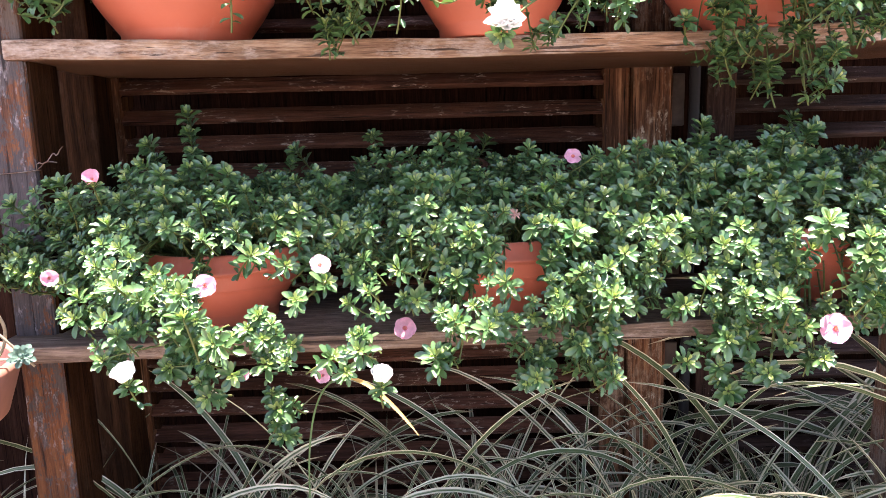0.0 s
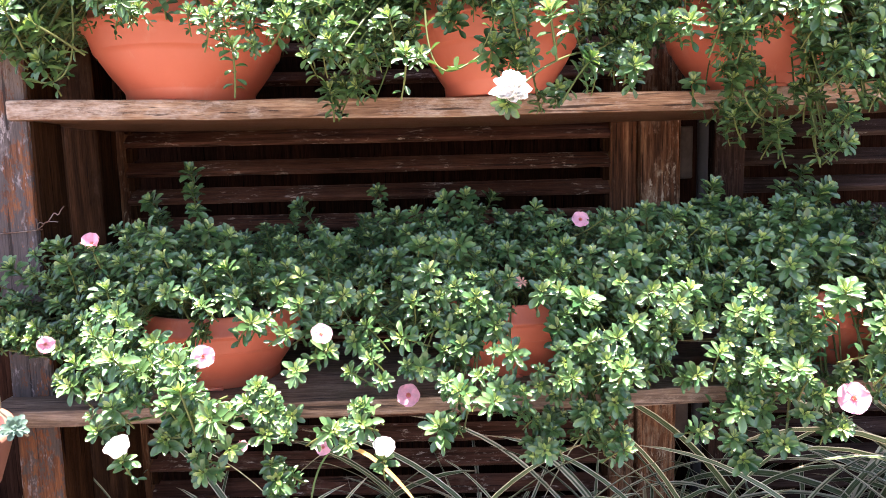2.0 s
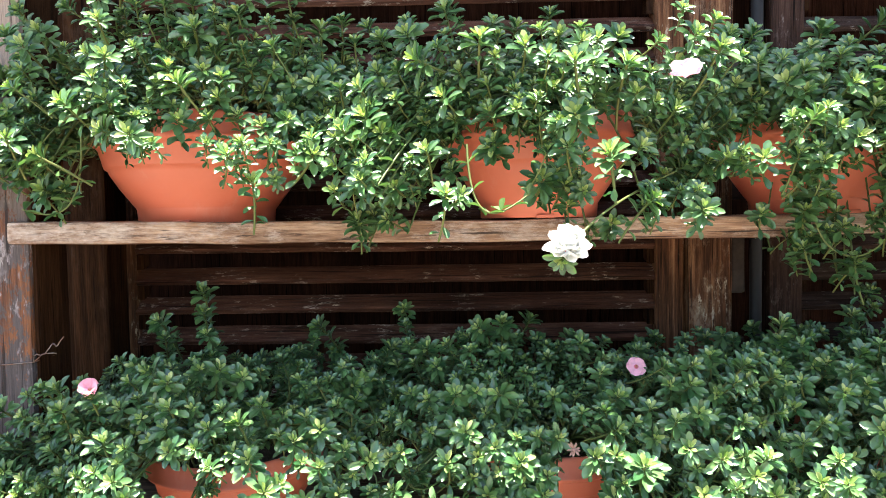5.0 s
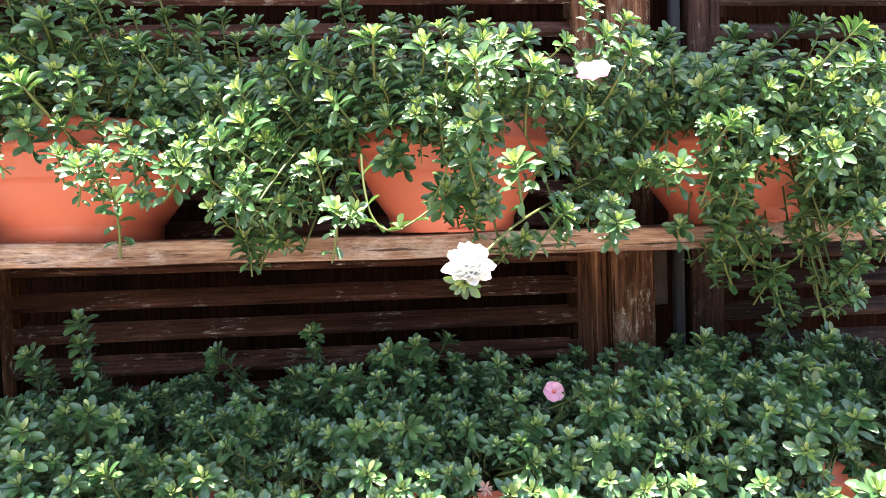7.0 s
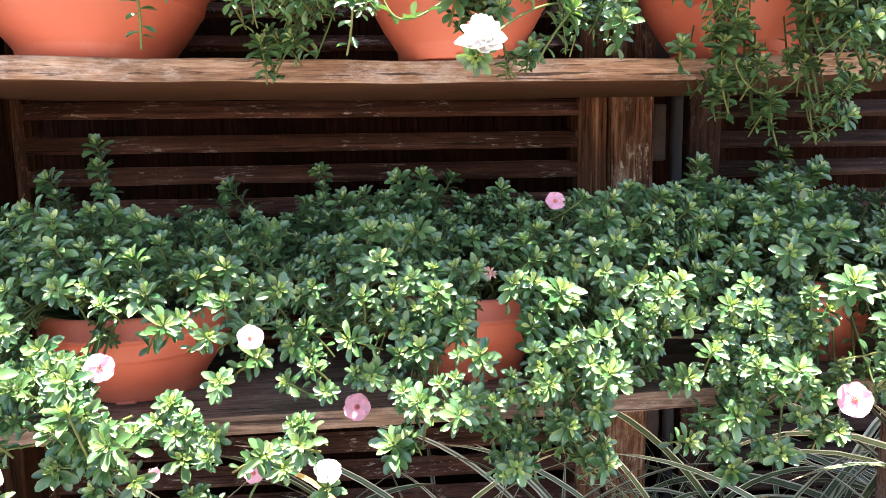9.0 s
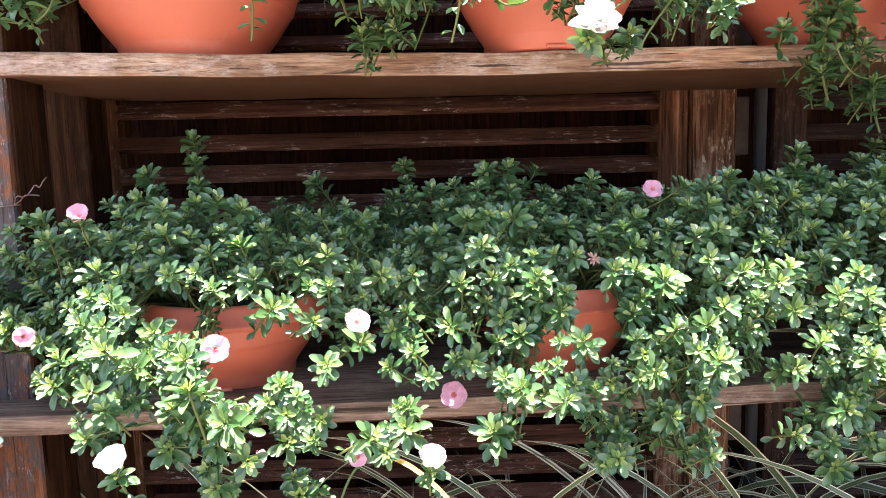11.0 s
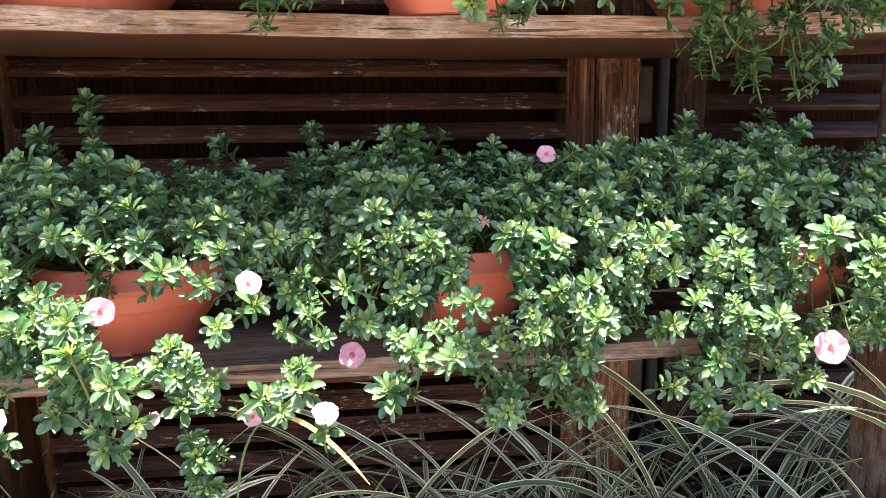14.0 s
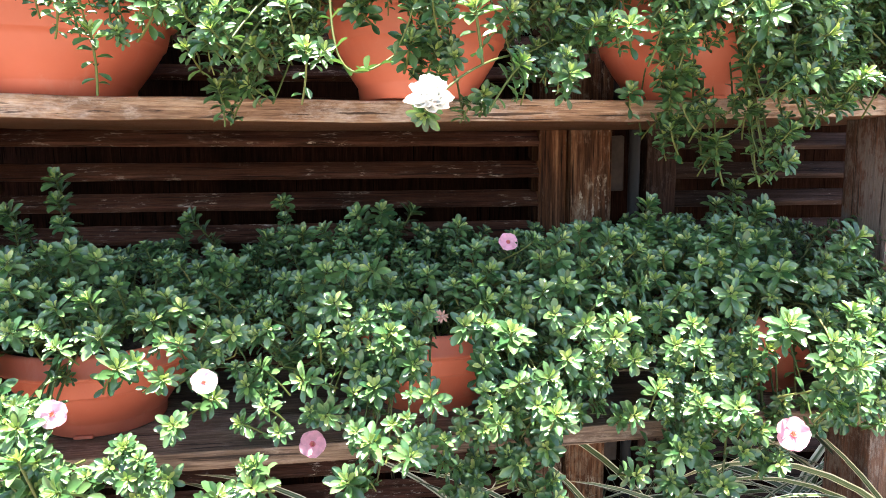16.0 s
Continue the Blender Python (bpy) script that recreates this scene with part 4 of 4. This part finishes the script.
        rr = pr * r.uniform(0.2, 0.75)
        p0 = np.array([math.cos(ang) * rr, math.sin(ang) * rr, ph * 0.88])
        rise = 0.05 + 0.5 * max(z - rim, 0)
        p1 = p0 + np.array([0.35 * (tip[0] - p0[0]), 0.35 * (tip[1] - p0[1]), rise + (0.05 if hang else 0)])
        base = tip - axis * 0.05 * size
        p2 = base - axis * 0.03 + np.array([0, 0, 0.05 if hang else -0.05])
        pts = bezier(p0, p1, p2, base, 10)
        if r.random() > 0.02 and not all(open_here(*(q + home), gaps, r, eye_z, 1.0, 0.5) for q in pts[3:]):
            continue
        sv, sf = stem_arrays(pts, 0.0014)
        st = stems[pot]
        # no bare stem hangs before the open face of the first low pot
        q = pts + home
        if not np.any((q[:, 0] > -0.32) & (q[:, 0] < -0.20) & (q[:, 1] < 0.83) & (q[:, 2] > 0.735) & (q[:, 2] < 0.81)):
            st[0].append(sv)
            st[1].append(sf + st[2])
            st[2] += len(sv)
        # leaves along the upper stem
        nl = int(r.integers(6, 12)) if hang or inner else int(r.integers(10, 18))
        t = 1.0 - 0.45 * r.random(nl) ** 1.5
        at = np.stack([np.interp(t, np.linspace(0, 1, len(pts)), pts[:, j]) for j in range(3)], 1)
        at = at[[open_here(*(q + home), gaps, r, eye_z, 1.0, 0.4, 0.006) for q in at]]
        nl = len(at)
        if nl == 0:
            continue
        lv, lf = leaf_arrays(at, r.uniform(0, 6.28, nl), np.radians(r.normal(12, 28, nl)), r.uniform(0.011, 0.020, nl), r.uniform(0.37, 0.47, nl))
        b = bulk[pot]
        b[0].append(lv)
        b[1].append(lf + b[3])
        b[2].append(np.zeros(len(lf), int))
        b[3] += len(lv)
    for k in range(3):
        b, st = bulk[k], stems[k]
        ob = part("foliage", mesh_np("foliage", np.concatenate(b[0]), np.concatenate(b[1]), [M_LEAF, M_YOUNG, M_STEM], np.concatenate(b[2])), None, plants[k], "dense small green leaves")
        tagged(ob, kind="stuff")
        ob = part("stem_tangle", mesh_np("stem_tangle", np.concatenate(st[0]), np.concatenate(st[1]), [M_STEM]), None, plants[k], "thin yellow-green stems")
        tagged(ob, kind="stuff")


# the open flowers: place, facing, colour, size, how far the petals close
FLOWERS = (
        ((-0.284, 0.760, 0.790), (0.25, -0.95, 0.2), "pale", 0.86, 0),
        ((-0.151, 0.785, 0.806), (0.35, -0.75, 0.6), "pale", 0.86, -12),
        ((-0.055, 0.868, 0.700), (0.1, -0.88, 0.45), "pink", 0.98, 0),
        ((0.181, 0.902, 0.927), (0.0, -0.85, 0.5), "pink", 0.75, -6),
        ((0.526, 0.850, 0.690), (-0.15, -0.94, 0.28), "pink", 1.32, 0),
        ((-0.157, 0.795, 0.662), (0.1, -0.95, 0.3), "pink", 0.64, 0),
        ((-0.262, 0.800, 0.664), (0.7, -0.5, 0.1), "pink", 0.62, -40),
        ((-0.460, 0.868, 0.913), (0.1, -0.7, 0.6), "pink", 0.95, -45),
        ((-0.512, 0.832, 0.790), (0.6, -0.75, 0.1), "pink", 0.80, -30),
        ((-0.081, 0.775, 0.662), (0.15, -0.4, 0.9), "cup", 0.82, 0),
        ((-0.372, 0.730, 0.688), (-0.2, -0.4, 0.9), "cup", 0.86, 0))
BLOOMS += [(at[0], at[1], at[2], 0.017 * size) for at, _, _, size, _ in FLOWERS]
BLOOMS += [(0.185, 0.735, 1.238, 0.02), (0.073, 0.735, 1.076, 0.026)]
grow(POTS_UP, plants_up, (-0.70, 0.80), UP_TOP, UP_BOT, UP_TIPS, UP_GAPS, 21, 1.05,
     strays=[(-0.388, 0.84, 1.198), (-0.42, 1.0, 1.425), (-0.04, 1.0, 1.395), (-0.52, 1.02, 1.40), (0.012, 0.84, 1.19), (0.07, 0.85, 1.19), (0.085, 0.85, 1.165), (0.095, 0.86, 1.12), (0.11, 0.85, 1.135)])
grow(POTS_LOW, plants_low, (-0.68, 0.82), LOW_TOP, LOW_BOT, LOW_TIPS, LOW_GAPS, 22, 0.97,
     strays=[(-0.404, 1.068, 0.975), (-0.398, 1.06, 0.945), (-0.47, 1.085, 0.935), (-0.255, 1.13, 0.922), (-0.115, 1.15, 0.94), (0.38, 0.965, 0.945), (0.375, 0.965, 0.925), (0.635, 1.19, 0.955), (0.555, 1.10, 0.93),
             (-0.225, 0.825, 0.588), (-0.23, 0.82, 0.63), (0.033, 0.83, 0.832), (0.066, 0.835, 0.822), (-0.23, 0.825, 0.817)])


def runner(plant, pts, leaves, seed, length=0.017):
    """A bare trailing stem with a few pairs of leaves."""
    r = np.random.default_rng(seed)
    p = bezier(*[np.array(q) - np.array(plant.location) for q in pts], 22)
    sv, sf = stem_arrays(p, 0.0011)
    t = np.repeat(np.linspace(0.08, 0.98, leaves), 2)
    at = np.stack([np.interp(t, np.linspace(0, 1, 22), p[:, j]) for j in range(3)], 1)
    az = r.uniform(0, 6.28, leaves).repeat(2) + np.tile([0, 3.14], leaves) + r.normal(0, 0.3, 2 * leaves)
    lv, lf = leaf_arrays(at, az, np.radians(r.normal(15, 25, 2 * leaves)), r.uniform(0.75, 1.1, 2 * leaves) * length, r.uniform(0.42, 0.52, 2 * leaves))
    part("runner", mesh_np("runner", np.concatenate([sv, lv]), np.concatenate([sf, lf + len(sv)]), [M_STEM, M_LEAF], np.concatenate([np.zeros(len(sf), int), np.ones(len(lf), int)])), None, plant, "bare trailing stem with sparse leaves")


runner(plants_up[1], ((-0.018, 0.82, 1.185), (-0.016, 0.80, 1.09), (0.012, 0.80, 1.105), (0.048, 0.815, 1.132)), 7, 1)
runner(plants_up[2], ((0.415, 0.95, 1.10), (0.43, 0.955, 1.045), (0.485, 0.955, 1.035), (0.503, 0.94, 1.085)), 8, 2, 0.013)
runner(plants_up[2], ((0.49, 0.90, 1.14), (0.55, 0.89, 1.12), (0.555, 0.90, 1.085), (0.548, 0.906, 1.048)), 5, 3, 0.019)
runner(plants_up[0], ((-0.455, 0.86, 1.21), (-0.455, 0.86, 1.12), (-0.48, 0.86, 1.108), (-0.53, 0.865, 1.125)), 6, 4, 0.02)
runner(plants_low[0], ((-0.262, 0.77, 0.738), (-0.33, 0.765, 0.712), (-0.38, 0.78, 0.712), (-0.435, 0.796, 0.689)), 9, 5, 0.015)
runner(plants_low[0], ((-0.262, 0.77, 0.715), (-0.29, 0.765, 0.695), (-0.32, 0.78, 0.680), (-0.355, 0.79, 0.682)), 8, 6, 0.014)


# ---- flowers ----
def petal_mesh(name, material, length, width, cup):
    """A broad rounded petal, cupped, with a wavy outer rim."""
    nu, nv = 10, 13
    v, f = [], []
    for i in range(nu):
        t = i / (nu - 1)
        for j in range(nv):
            s = 2 * j / (nv - 1) - 1
            reach = math.sqrt(max(1 - 0.9 * abs(s) ** 3.2, 0)) * (1 + 0.035 * math.sin(7 * s + 1.3))
            w = width * (0.16 + 0.84 * math.sin(min(t * 1.35, 1) * math.pi / 2))
            x = length * t * (1 + (reach - 1) * t)
            z = cup * length * 0.9 * t * t + 0.10 * length * s * s * t + 0.02 * length * math.sin(6 * s + 2) * t * t
            v.append((x, s * w, z))
    for i in range(nu - 1):
        for j in range(nv - 1):
            a, b, c, d = i * nv + j, i * nv + j + 1, (i + 1) * nv + j + 1, (i + 1) * nv + j
            f += [(a, d, c), (a, c, b)]
    return mesh_np(name, np.array(v), np.array(f), [material])


PETALS = {"pink": petal_mesh("petal", M_PETAL, 0.0205, 0.0150, 0.06), "pale": petal_mesh("petal", M_PALE, 0.0205, 0.0150, 0.12), "white": petal_mesh("petal", M_WHITE_FL, 0.020, 0.0068, 0.45),
          "cup": petal_mesh("petal", M_WHITE_FL, 0.021, 0.0165, 1.25)}


def heart_mesh():
    v, f, n = [], [], 0
    r = np.random.default_rng(5)
    for k in range(22):
        a, rad = k * 2.4, 0.0028 * math.sqrt(k / 22)
        p = np.array([[rad * math.cos(a), rad * math.sin(a), 0.001], [rad * 1.6 * math.cos(a), rad * 1.6 * math.sin(a), 0.0035 + 0.0015 * r.random()]])
        sv, sf = stem_arrays(p, 0.0006)
        v.append(sv)
        f.append(sf + n)
        n += len(sv)
    return mesh_np("stamen_tuft", np.concatenate(v), np.concatenate(f), [M_STAMEN])


STAMENS = heart_mesh()
HEART = mesh_np("heart", *(lambda a: (np.concatenate([[[0, 0, 0.001]], np.stack([0.0052 * np.cos(a), 0.0052 * np.sin(a), 0.0022 + 0 * a], 1)]),
                               np.array([(0, 1 + k, 1 + (k + 1) % 20) for k in range(20)])))(np.arange(20) * 2 * np.pi / 20), [M_HEART])


def flower(plant, at, facing, tone, size, lean=0, petals=5):
    """A five-petalled open flower with a darker heart, sat on its plant."""
    loc = Vector(at) - plant.location
    m = Matrix.LocRotScale(loc, basis(facing, rng.uniform(0, 6.28)).to_quaternion(), Vector((size * 0.7,) * 3))
    label = {"pink": "pink flower with a darker heart", "pale": "pale pink open flower", "white": "white double flower", "cup": "white cup-shaped half-open flower"}[tone]
    core = part("flower", HEART, None, plant, label, m)
    part("stamen_tuft", STAMENS, None, core)
    rings = 1 if tone != "white" else 4
    for ring in range(rings):
        count = petals if rings == 1 else 8
        for k in range(count):
            tilt = rng.normal(0, 0.8 if rings == 1 else 6) - ring * 17 + lean
            part("petal", PETALS[tone], None, core, at=pose(0, 0, 0.00025 * (k * 2 % 5) + 0.001 * ring, 0, tilt, 360 / count * (k + 0.5 * ring) + rng.normal(0, 4)) @ pose(0.002, 0, 0, 8))
    return core


def near(plants, pots, x):
    return plants[min(range(3), key=lambda k: abs(pots[k][0] - x))]


for at, facing, tone, size, lean in FLOWERS:
    if tone == "cup" or at[0] == -0.460:
        plant = near(plants_low, POTS_LOW, at[0])
        part("leaf_rosette", SHOOT_MESH[5], None, plant, at=Matrix.LocRotScale(Vector(at) - plant.location - Vector((0, 0, 0.009)), basis((0.1, -0.5, 0.8), 1.0).to_quaternion(), Vector((0.85,) * 3)))
    flower(near(plants_low, POTS_LOW, at[0]), at, facing, tone, size, lean)
flower(near(plants_up, POTS_UP, 0.185), (0.185, 0.745, 1.235), (-0.15, -0.55, 0.8), "pale", 1.15, -34)
flower(near(plants_up, POTS_UP, 0.073), (0.073, 0.735, 1.076), (0.0, -0.7, 0.6), "white", 1.4, 0)
home = plants_up[1].location
part("leaf_rosette", SHOOT_MESH[3], None, plants_up[1], at=Matrix.LocRotScale(Vector((0.070, 0.745, 1.066)) - home, basis((-0.2, -0.6, -0.3), 0.5).to_quaternion(), Vector((0.75,) * 3)))
spray = bezier(np.array((0.17, 0.84, 1.135)), np.array((0.14, 0.79, 1.125)), np.array((0.09, 0.76, 1.10)), np.array((0.073, 0.740, 1.068)), 12) - np.array(home)
part("flower_stem", tube([tuple(p) for p in spray], 0.0013, 5), M_STEM, plants_up[1])


# a withered bloom, and the bracts that stay round it
M_SPENT = leaf_mat("withered_petal", (0.30, 0.17, 0.13), (0.42, 0.27, 0.20), 0.7, 0.1, 0.2, (1.0, 1.0, 1.0))
SPENT = mesh_np("withered_petal", LV * np.array([1, 0.3, 1.6]), LF, [M_SPENT])
spent_home = plants_low[1].location
spent = part("withered_flower", lathe([(0, 0), (0.002, 0.001), (0.0022, 0.005), (0, 0.007)], 8), M_SPENT, plants_low[1], "withered brown flower",
             Matrix.LocRotScale(Vector((0.091, 0.815, 0.857)) - spent_home, basis((0, -0.8, 0.5), 0.3).to_quaternion(), Vector((1, 1, 1))))
for k in range(9):
    part("withered_petal", SPENT, None, spent, at=pose(0, 0, 0.003, 0, -(15 + 6 * (k % 4)), 40 * k + 7 * (k % 3)) @ Matrix.Scale(0.0075 + 0.0008 * (k % 4), 4))


# ---- striped grass under the rack ----
def blade_mesh(seed, length, width, start, droop, twist=0.0):
    """A long arching strap leaf, folded along its middle; start: its first steepness in degrees, droop: how far it bends over."""
    r = np.random.default_rng(seed)
    n = 18
    p, el, yaw = np.zeros(3), radians(start), 0.0
    v, f, uv = [], [], []
    for k in range(n):
        t = k / (n - 1)
        w = width * min(1, 0.45 + 2.2 * t) * (1 - t ** 5) ** 0.7 * 0.5 + 0.0002
        d = np.array([math.cos(el) * math.cos(yaw), math.cos(el) * math.sin(yaw), math.sin(el)])
        side = np.array([-math.sin(yaw), math.cos(yaw), 0.0])
        up = np.cross(d, side)
        tw = twist * t
        s2 = side * math.cos(tw) + up * math.sin(tw)
        u2 = up * math.cos(tw) - side * math.sin(tw)
        v += [tuple(p - s2 * w + u2 * w * 0.3), tuple(p), tuple(p + s2 * w + u2 * w * 0.3)]
        uv += [(0.0, t), (0.5, t), (1.0, t)]
        p = p + d * length / (n - 1)
        el -= radians(droop) / (n - 1) * (0.35 + 1.3 * t)
        yaw += r.normal(0, 0.012)
    for k in range(n - 1):
        a = 3 * k
        f += [(a, a + 1, a + 4, a + 3), (a + 1, a + 2, a + 5, a + 4)]
    me = bpy.data.meshes.new("blade")
    me.from_pydata(v, [], f)
    lay = me.uv_layers.new(name="UVMap")
    for lp in me.loops:
        lay.data[lp.index].uv = uv[lp.vertex_index]
    me.materials.append(M_BLADE)
    for q in me.polygons:
        q.use_smooth = True
    return me


BLADES = [blade_mesh(300 + k, 0.42 + 0.04 * (k % 7), 0.0090 + 0.0015 * (k % 4), 86 - 4.5 * (k % 8), 50 + 12.5 * (k % 9), 0.7 * ((k % 5) - 2)) for k in range(36)]
CLUMPS = [(-0.90, 0.93, 0.82), (-0.70, 0.88, 0.92), (-0.54, 0.90, 0.88), (-0.46, 1.0, 0.86), (-0.30, 1.03, 0.92), (-0.12, 0.96, 0.98), (0.06, 1.04, 1.0), (0.22, 0.95, 1.0), (0.36, 1.06, 1.05), (0.50, 0.97, 1.05), (0.64, 1.05, 1.1), (0.66, 0.84, 0.86), (0.78, 0.82, 1.0), (0.90, 0.80, 1.4), (1.02, 1.02, 1.4)]
for gx, gy, gs in CLUMPS:
    clump = thing("striped_grass_clump", (gx, gy + 0.08, GROUND + 0.025), "clump of arching dark green grass with cream stripes", "grass", "grass clumps under the rack")
    for k in range(50):
        a = rng.uniform(0, 360)
        short = 0.72 if math.sin(radians(a)) > 0.45 else 0.68 if math.sin(radians(a)) < -0.4 else 1.0
        part("blade", BLADES[int(rng.integers(len(BLADES)))], None, clump,
             at=pose(0.035 * math.cos(radians(a)) * rng.random(), 0.035 * math.sin(radians(a)) * rng.random(), 0, 0, 0, a) @ Matrix.Scale(gs * short * rng.uniform(0.72, 1.08), 4))

def ribbon(points, width, material):
    """A flat folded strap along points, tapered at its end."""
    p = np.array(points)
    d = np.gradient(p, axis=0)
    d /= np.linalg.norm(d, axis=1)[:, None]
    side = np.cross(d, np.array([0.2, -0.95, 0.25]))
    side /= np.linalg.norm(side, axis=1)[:, None]
    up = np.cross(side, d)
    n = len(p)
    t = np.linspace(0, 1, n)[:, None]
    w = width * 0.5 * np.minimum(1, 0.5 + 2 * t) * (1 - t ** 6) + 0.0003
    v = np.stack([p - side * w + up * w * 0.3, p, p + side * w + up * w * 0.3], 1).reshape(-1, 3)
    f = []
    for k in range(n - 1):
        a = 3 * k
        f += [(a, a + 1, a + 4), (a, a + 4, a + 3), (a + 1, a + 2, a + 5), (a + 1, a + 5, a + 4)]
    return mesh_np("blade", v, np.array(f), [material])


dry = thing("dry_grass_blade", (-0.215, 1.00, GROUND + 0.025), "single yellowed grass blade bent over", "grass")
arc = bezier(np.array((0, 0, 0)), np.array((-0.025, -0.12, 0.585)), np.array((0.085, -0.18, 0.575)), np.array((0.178, -0.205, 0.452)), 31)
part("blade", ribbon(arc[:20][::-1], 0.0022, M_LEAF), None, dry, "green lower half of the blade")
part("tip", ribbon(arc[19:], 0.0046, M_YELLOW), None, dry)

# ---- the clay pot with succulents beside the rack ----
CX, CY, CZ = -0.686, 0.745, 0.692
stand = thing("pot_stand", (CX, CY, GROUND), "rough timber block stand under the clay pot", "stand")
part("block", board(-0.075, 0.075, -0.075, 0.075, 0, 0.335, (4, 4, 8), 0.003, 0.006, 14), M_INNER, stand)
clay = thing("clay_pot", (CX, CY, GROUND + 0.336), "fired clay pot with small succulents beside the rack", "potted plant")
H = CZ - GROUND - 0.336
R = 0.154
body = part("pot", lathe([(0, 0), (0.055, 0), (0.058, 0.004), (0.118, H - 0.075), (0.120, H - 0.072), (0.134, H - 0.068), (R, H - 0.006), (R - 0.002, H), (R - 0.012, H + 0.001), (R - 0.0135, H - 0.002), (R - 0.006, H - 0.02), (0.120, H - 0.07)]), M_CLAY, clay)
# inner face kept apart to take the clay with painted shade
part("inner_wall", lathe([(R - 0.0132, H - 0.0012), (R - 0.0150, H - 0.004), (0.112, H - 0.09), (0.0, H - 0.10)]), M_CLAY_SHADED, clay, "dark inside of the pot, shade put into its colour")
bm = lathe([(0, 0.006), (0.05, 0.009), (0.128, 0.0)], 40)
for v in bm.verts:
    v.co += noise.noise_vector(v.co * 80) * 0.004
part("soil", bm, M_GRIT, clay, at=(0, 0, H - 0.035))


def rosette(name, label, n, length, ratio, material, seed, at, axis, spin):
    """A tight succulent rosette: a short core and fleshy leaves, each a part of it."""
    r = np.random.default_rng(seed)
    m = Matrix.LocRotScale(Vector(at), basis(axis, spin).to_quaternion(), Vector((1, 1, 1)))
    core = part(name, lathe([(0, -0.004), (0.0035, 0.0), (0.0035, 0.008), (0, 0.011)], 8), material, clay, label, m)
    one = mesh_np("leaf", LV * np.array([1, ratio, 1]), LF, [material])
    for k in range(n):
        u = k / (n - 1)
        part("leaf", one, None, core, at=pose(0, 0, 0.010 * u, 0, 0, math.degrees(k * 2.39996)) @ pose(0.003, 0, 0, 0, -(8 + 62 * u ** 1.3 + r.normal(0, 4))) @ Matrix.Scale(length * (1 - 0.62 * u), 4))
    return core


def sprout(seed):
    v, f, mi = shoot(seed, 6, 0.8, 0.05, 6)
    return mesh_np("sprout", v, f, [M_LEAF, M_YOUNG, M_STEM], mi)


for k, (dx, dy, dz, sc) in enumerate(((0.10, -0.02, 0.022, 1.0), (0.06, 0.03, 0.03, 0.9), (0.125, 0.01, 0.015, 0.7), (0.08, 0.07, 0.03, 1.0), (0.06, -0.06, 0.03, 1.1), (0.11, -0.05, 0.012, 0.7), (0.02, 0.03, 0.03, 1.1), (0.10, 0.05, 0.03, 0.9))):
    part("sprout", sprout(500 + k), None, clay, at=Matrix.LocRotScale(Vector((dx, dy, H - 0.02 + dz)), basis((rng.normal(0, 0.3), -0.3, 1), k).to_quaternion(), Vector((sc,) * 3)))
stalk_a = bezier(np.array((0.07, 0.06, H - 0.04)), np.array((0.115, 0.08, H)), np.array((0.145, 0.06, H + 0.04)), np.array((0.126, 0.03, H + 0.082)), 12)
stalk_b = bezier(np.array((0.126, 0.03, H + 0.082)), np.array((0.120, 0.02, H + 0.102)), np.array((0.11, 0.0, H + 0.112)), np.array((0.094, 0.0, H + 0.118)), 8)
part("stalk", tube([tuple(p) for p in np.concatenate([stalk_a, stalk_b[1:]])], 0.0022, 7, 0.9), M_TWIG, clay, "bare curved stalk")
rosette("rosette", "pale green succulent rosette", 24, 0.055, 0.5, M_SUCC, 61, (0.092, 0.0, H + 0.118), (0.15, -0.2, 1), 0.4)
rosette("rosette", "small blue-green succulent rosette", 22, 0.0145, 0.6, M_BLUE, 62, (0.171, 0.02, H + 0.014), (0.45, -0.8, 0.5), 1.0)
part("stalk", tube([(0.115, 0.015, H - 0.03), (0.145, 0.017, H + 0.012), (0.164, 0.02, H + 0.012), (0.174, 0.02, H + 0.012)], 0.002, 6), M_TWIG, clay)
part("plant_label", board(-0.042, 0.042, -0.001, 0.001, -0.009, 0.009, bevel=0), M_LABEL, clay, "white plastic plant label", at=pose(0.088, -0.01, H + 0.094, -50, -14, 20))
part("twig", tube([(0.11, 0.03, H + 0.075), (0.135, 0.04, H + 0.035), (0.162, 0.055, H - 0.01)], 0.0016, 5), M_TWIG, clay)
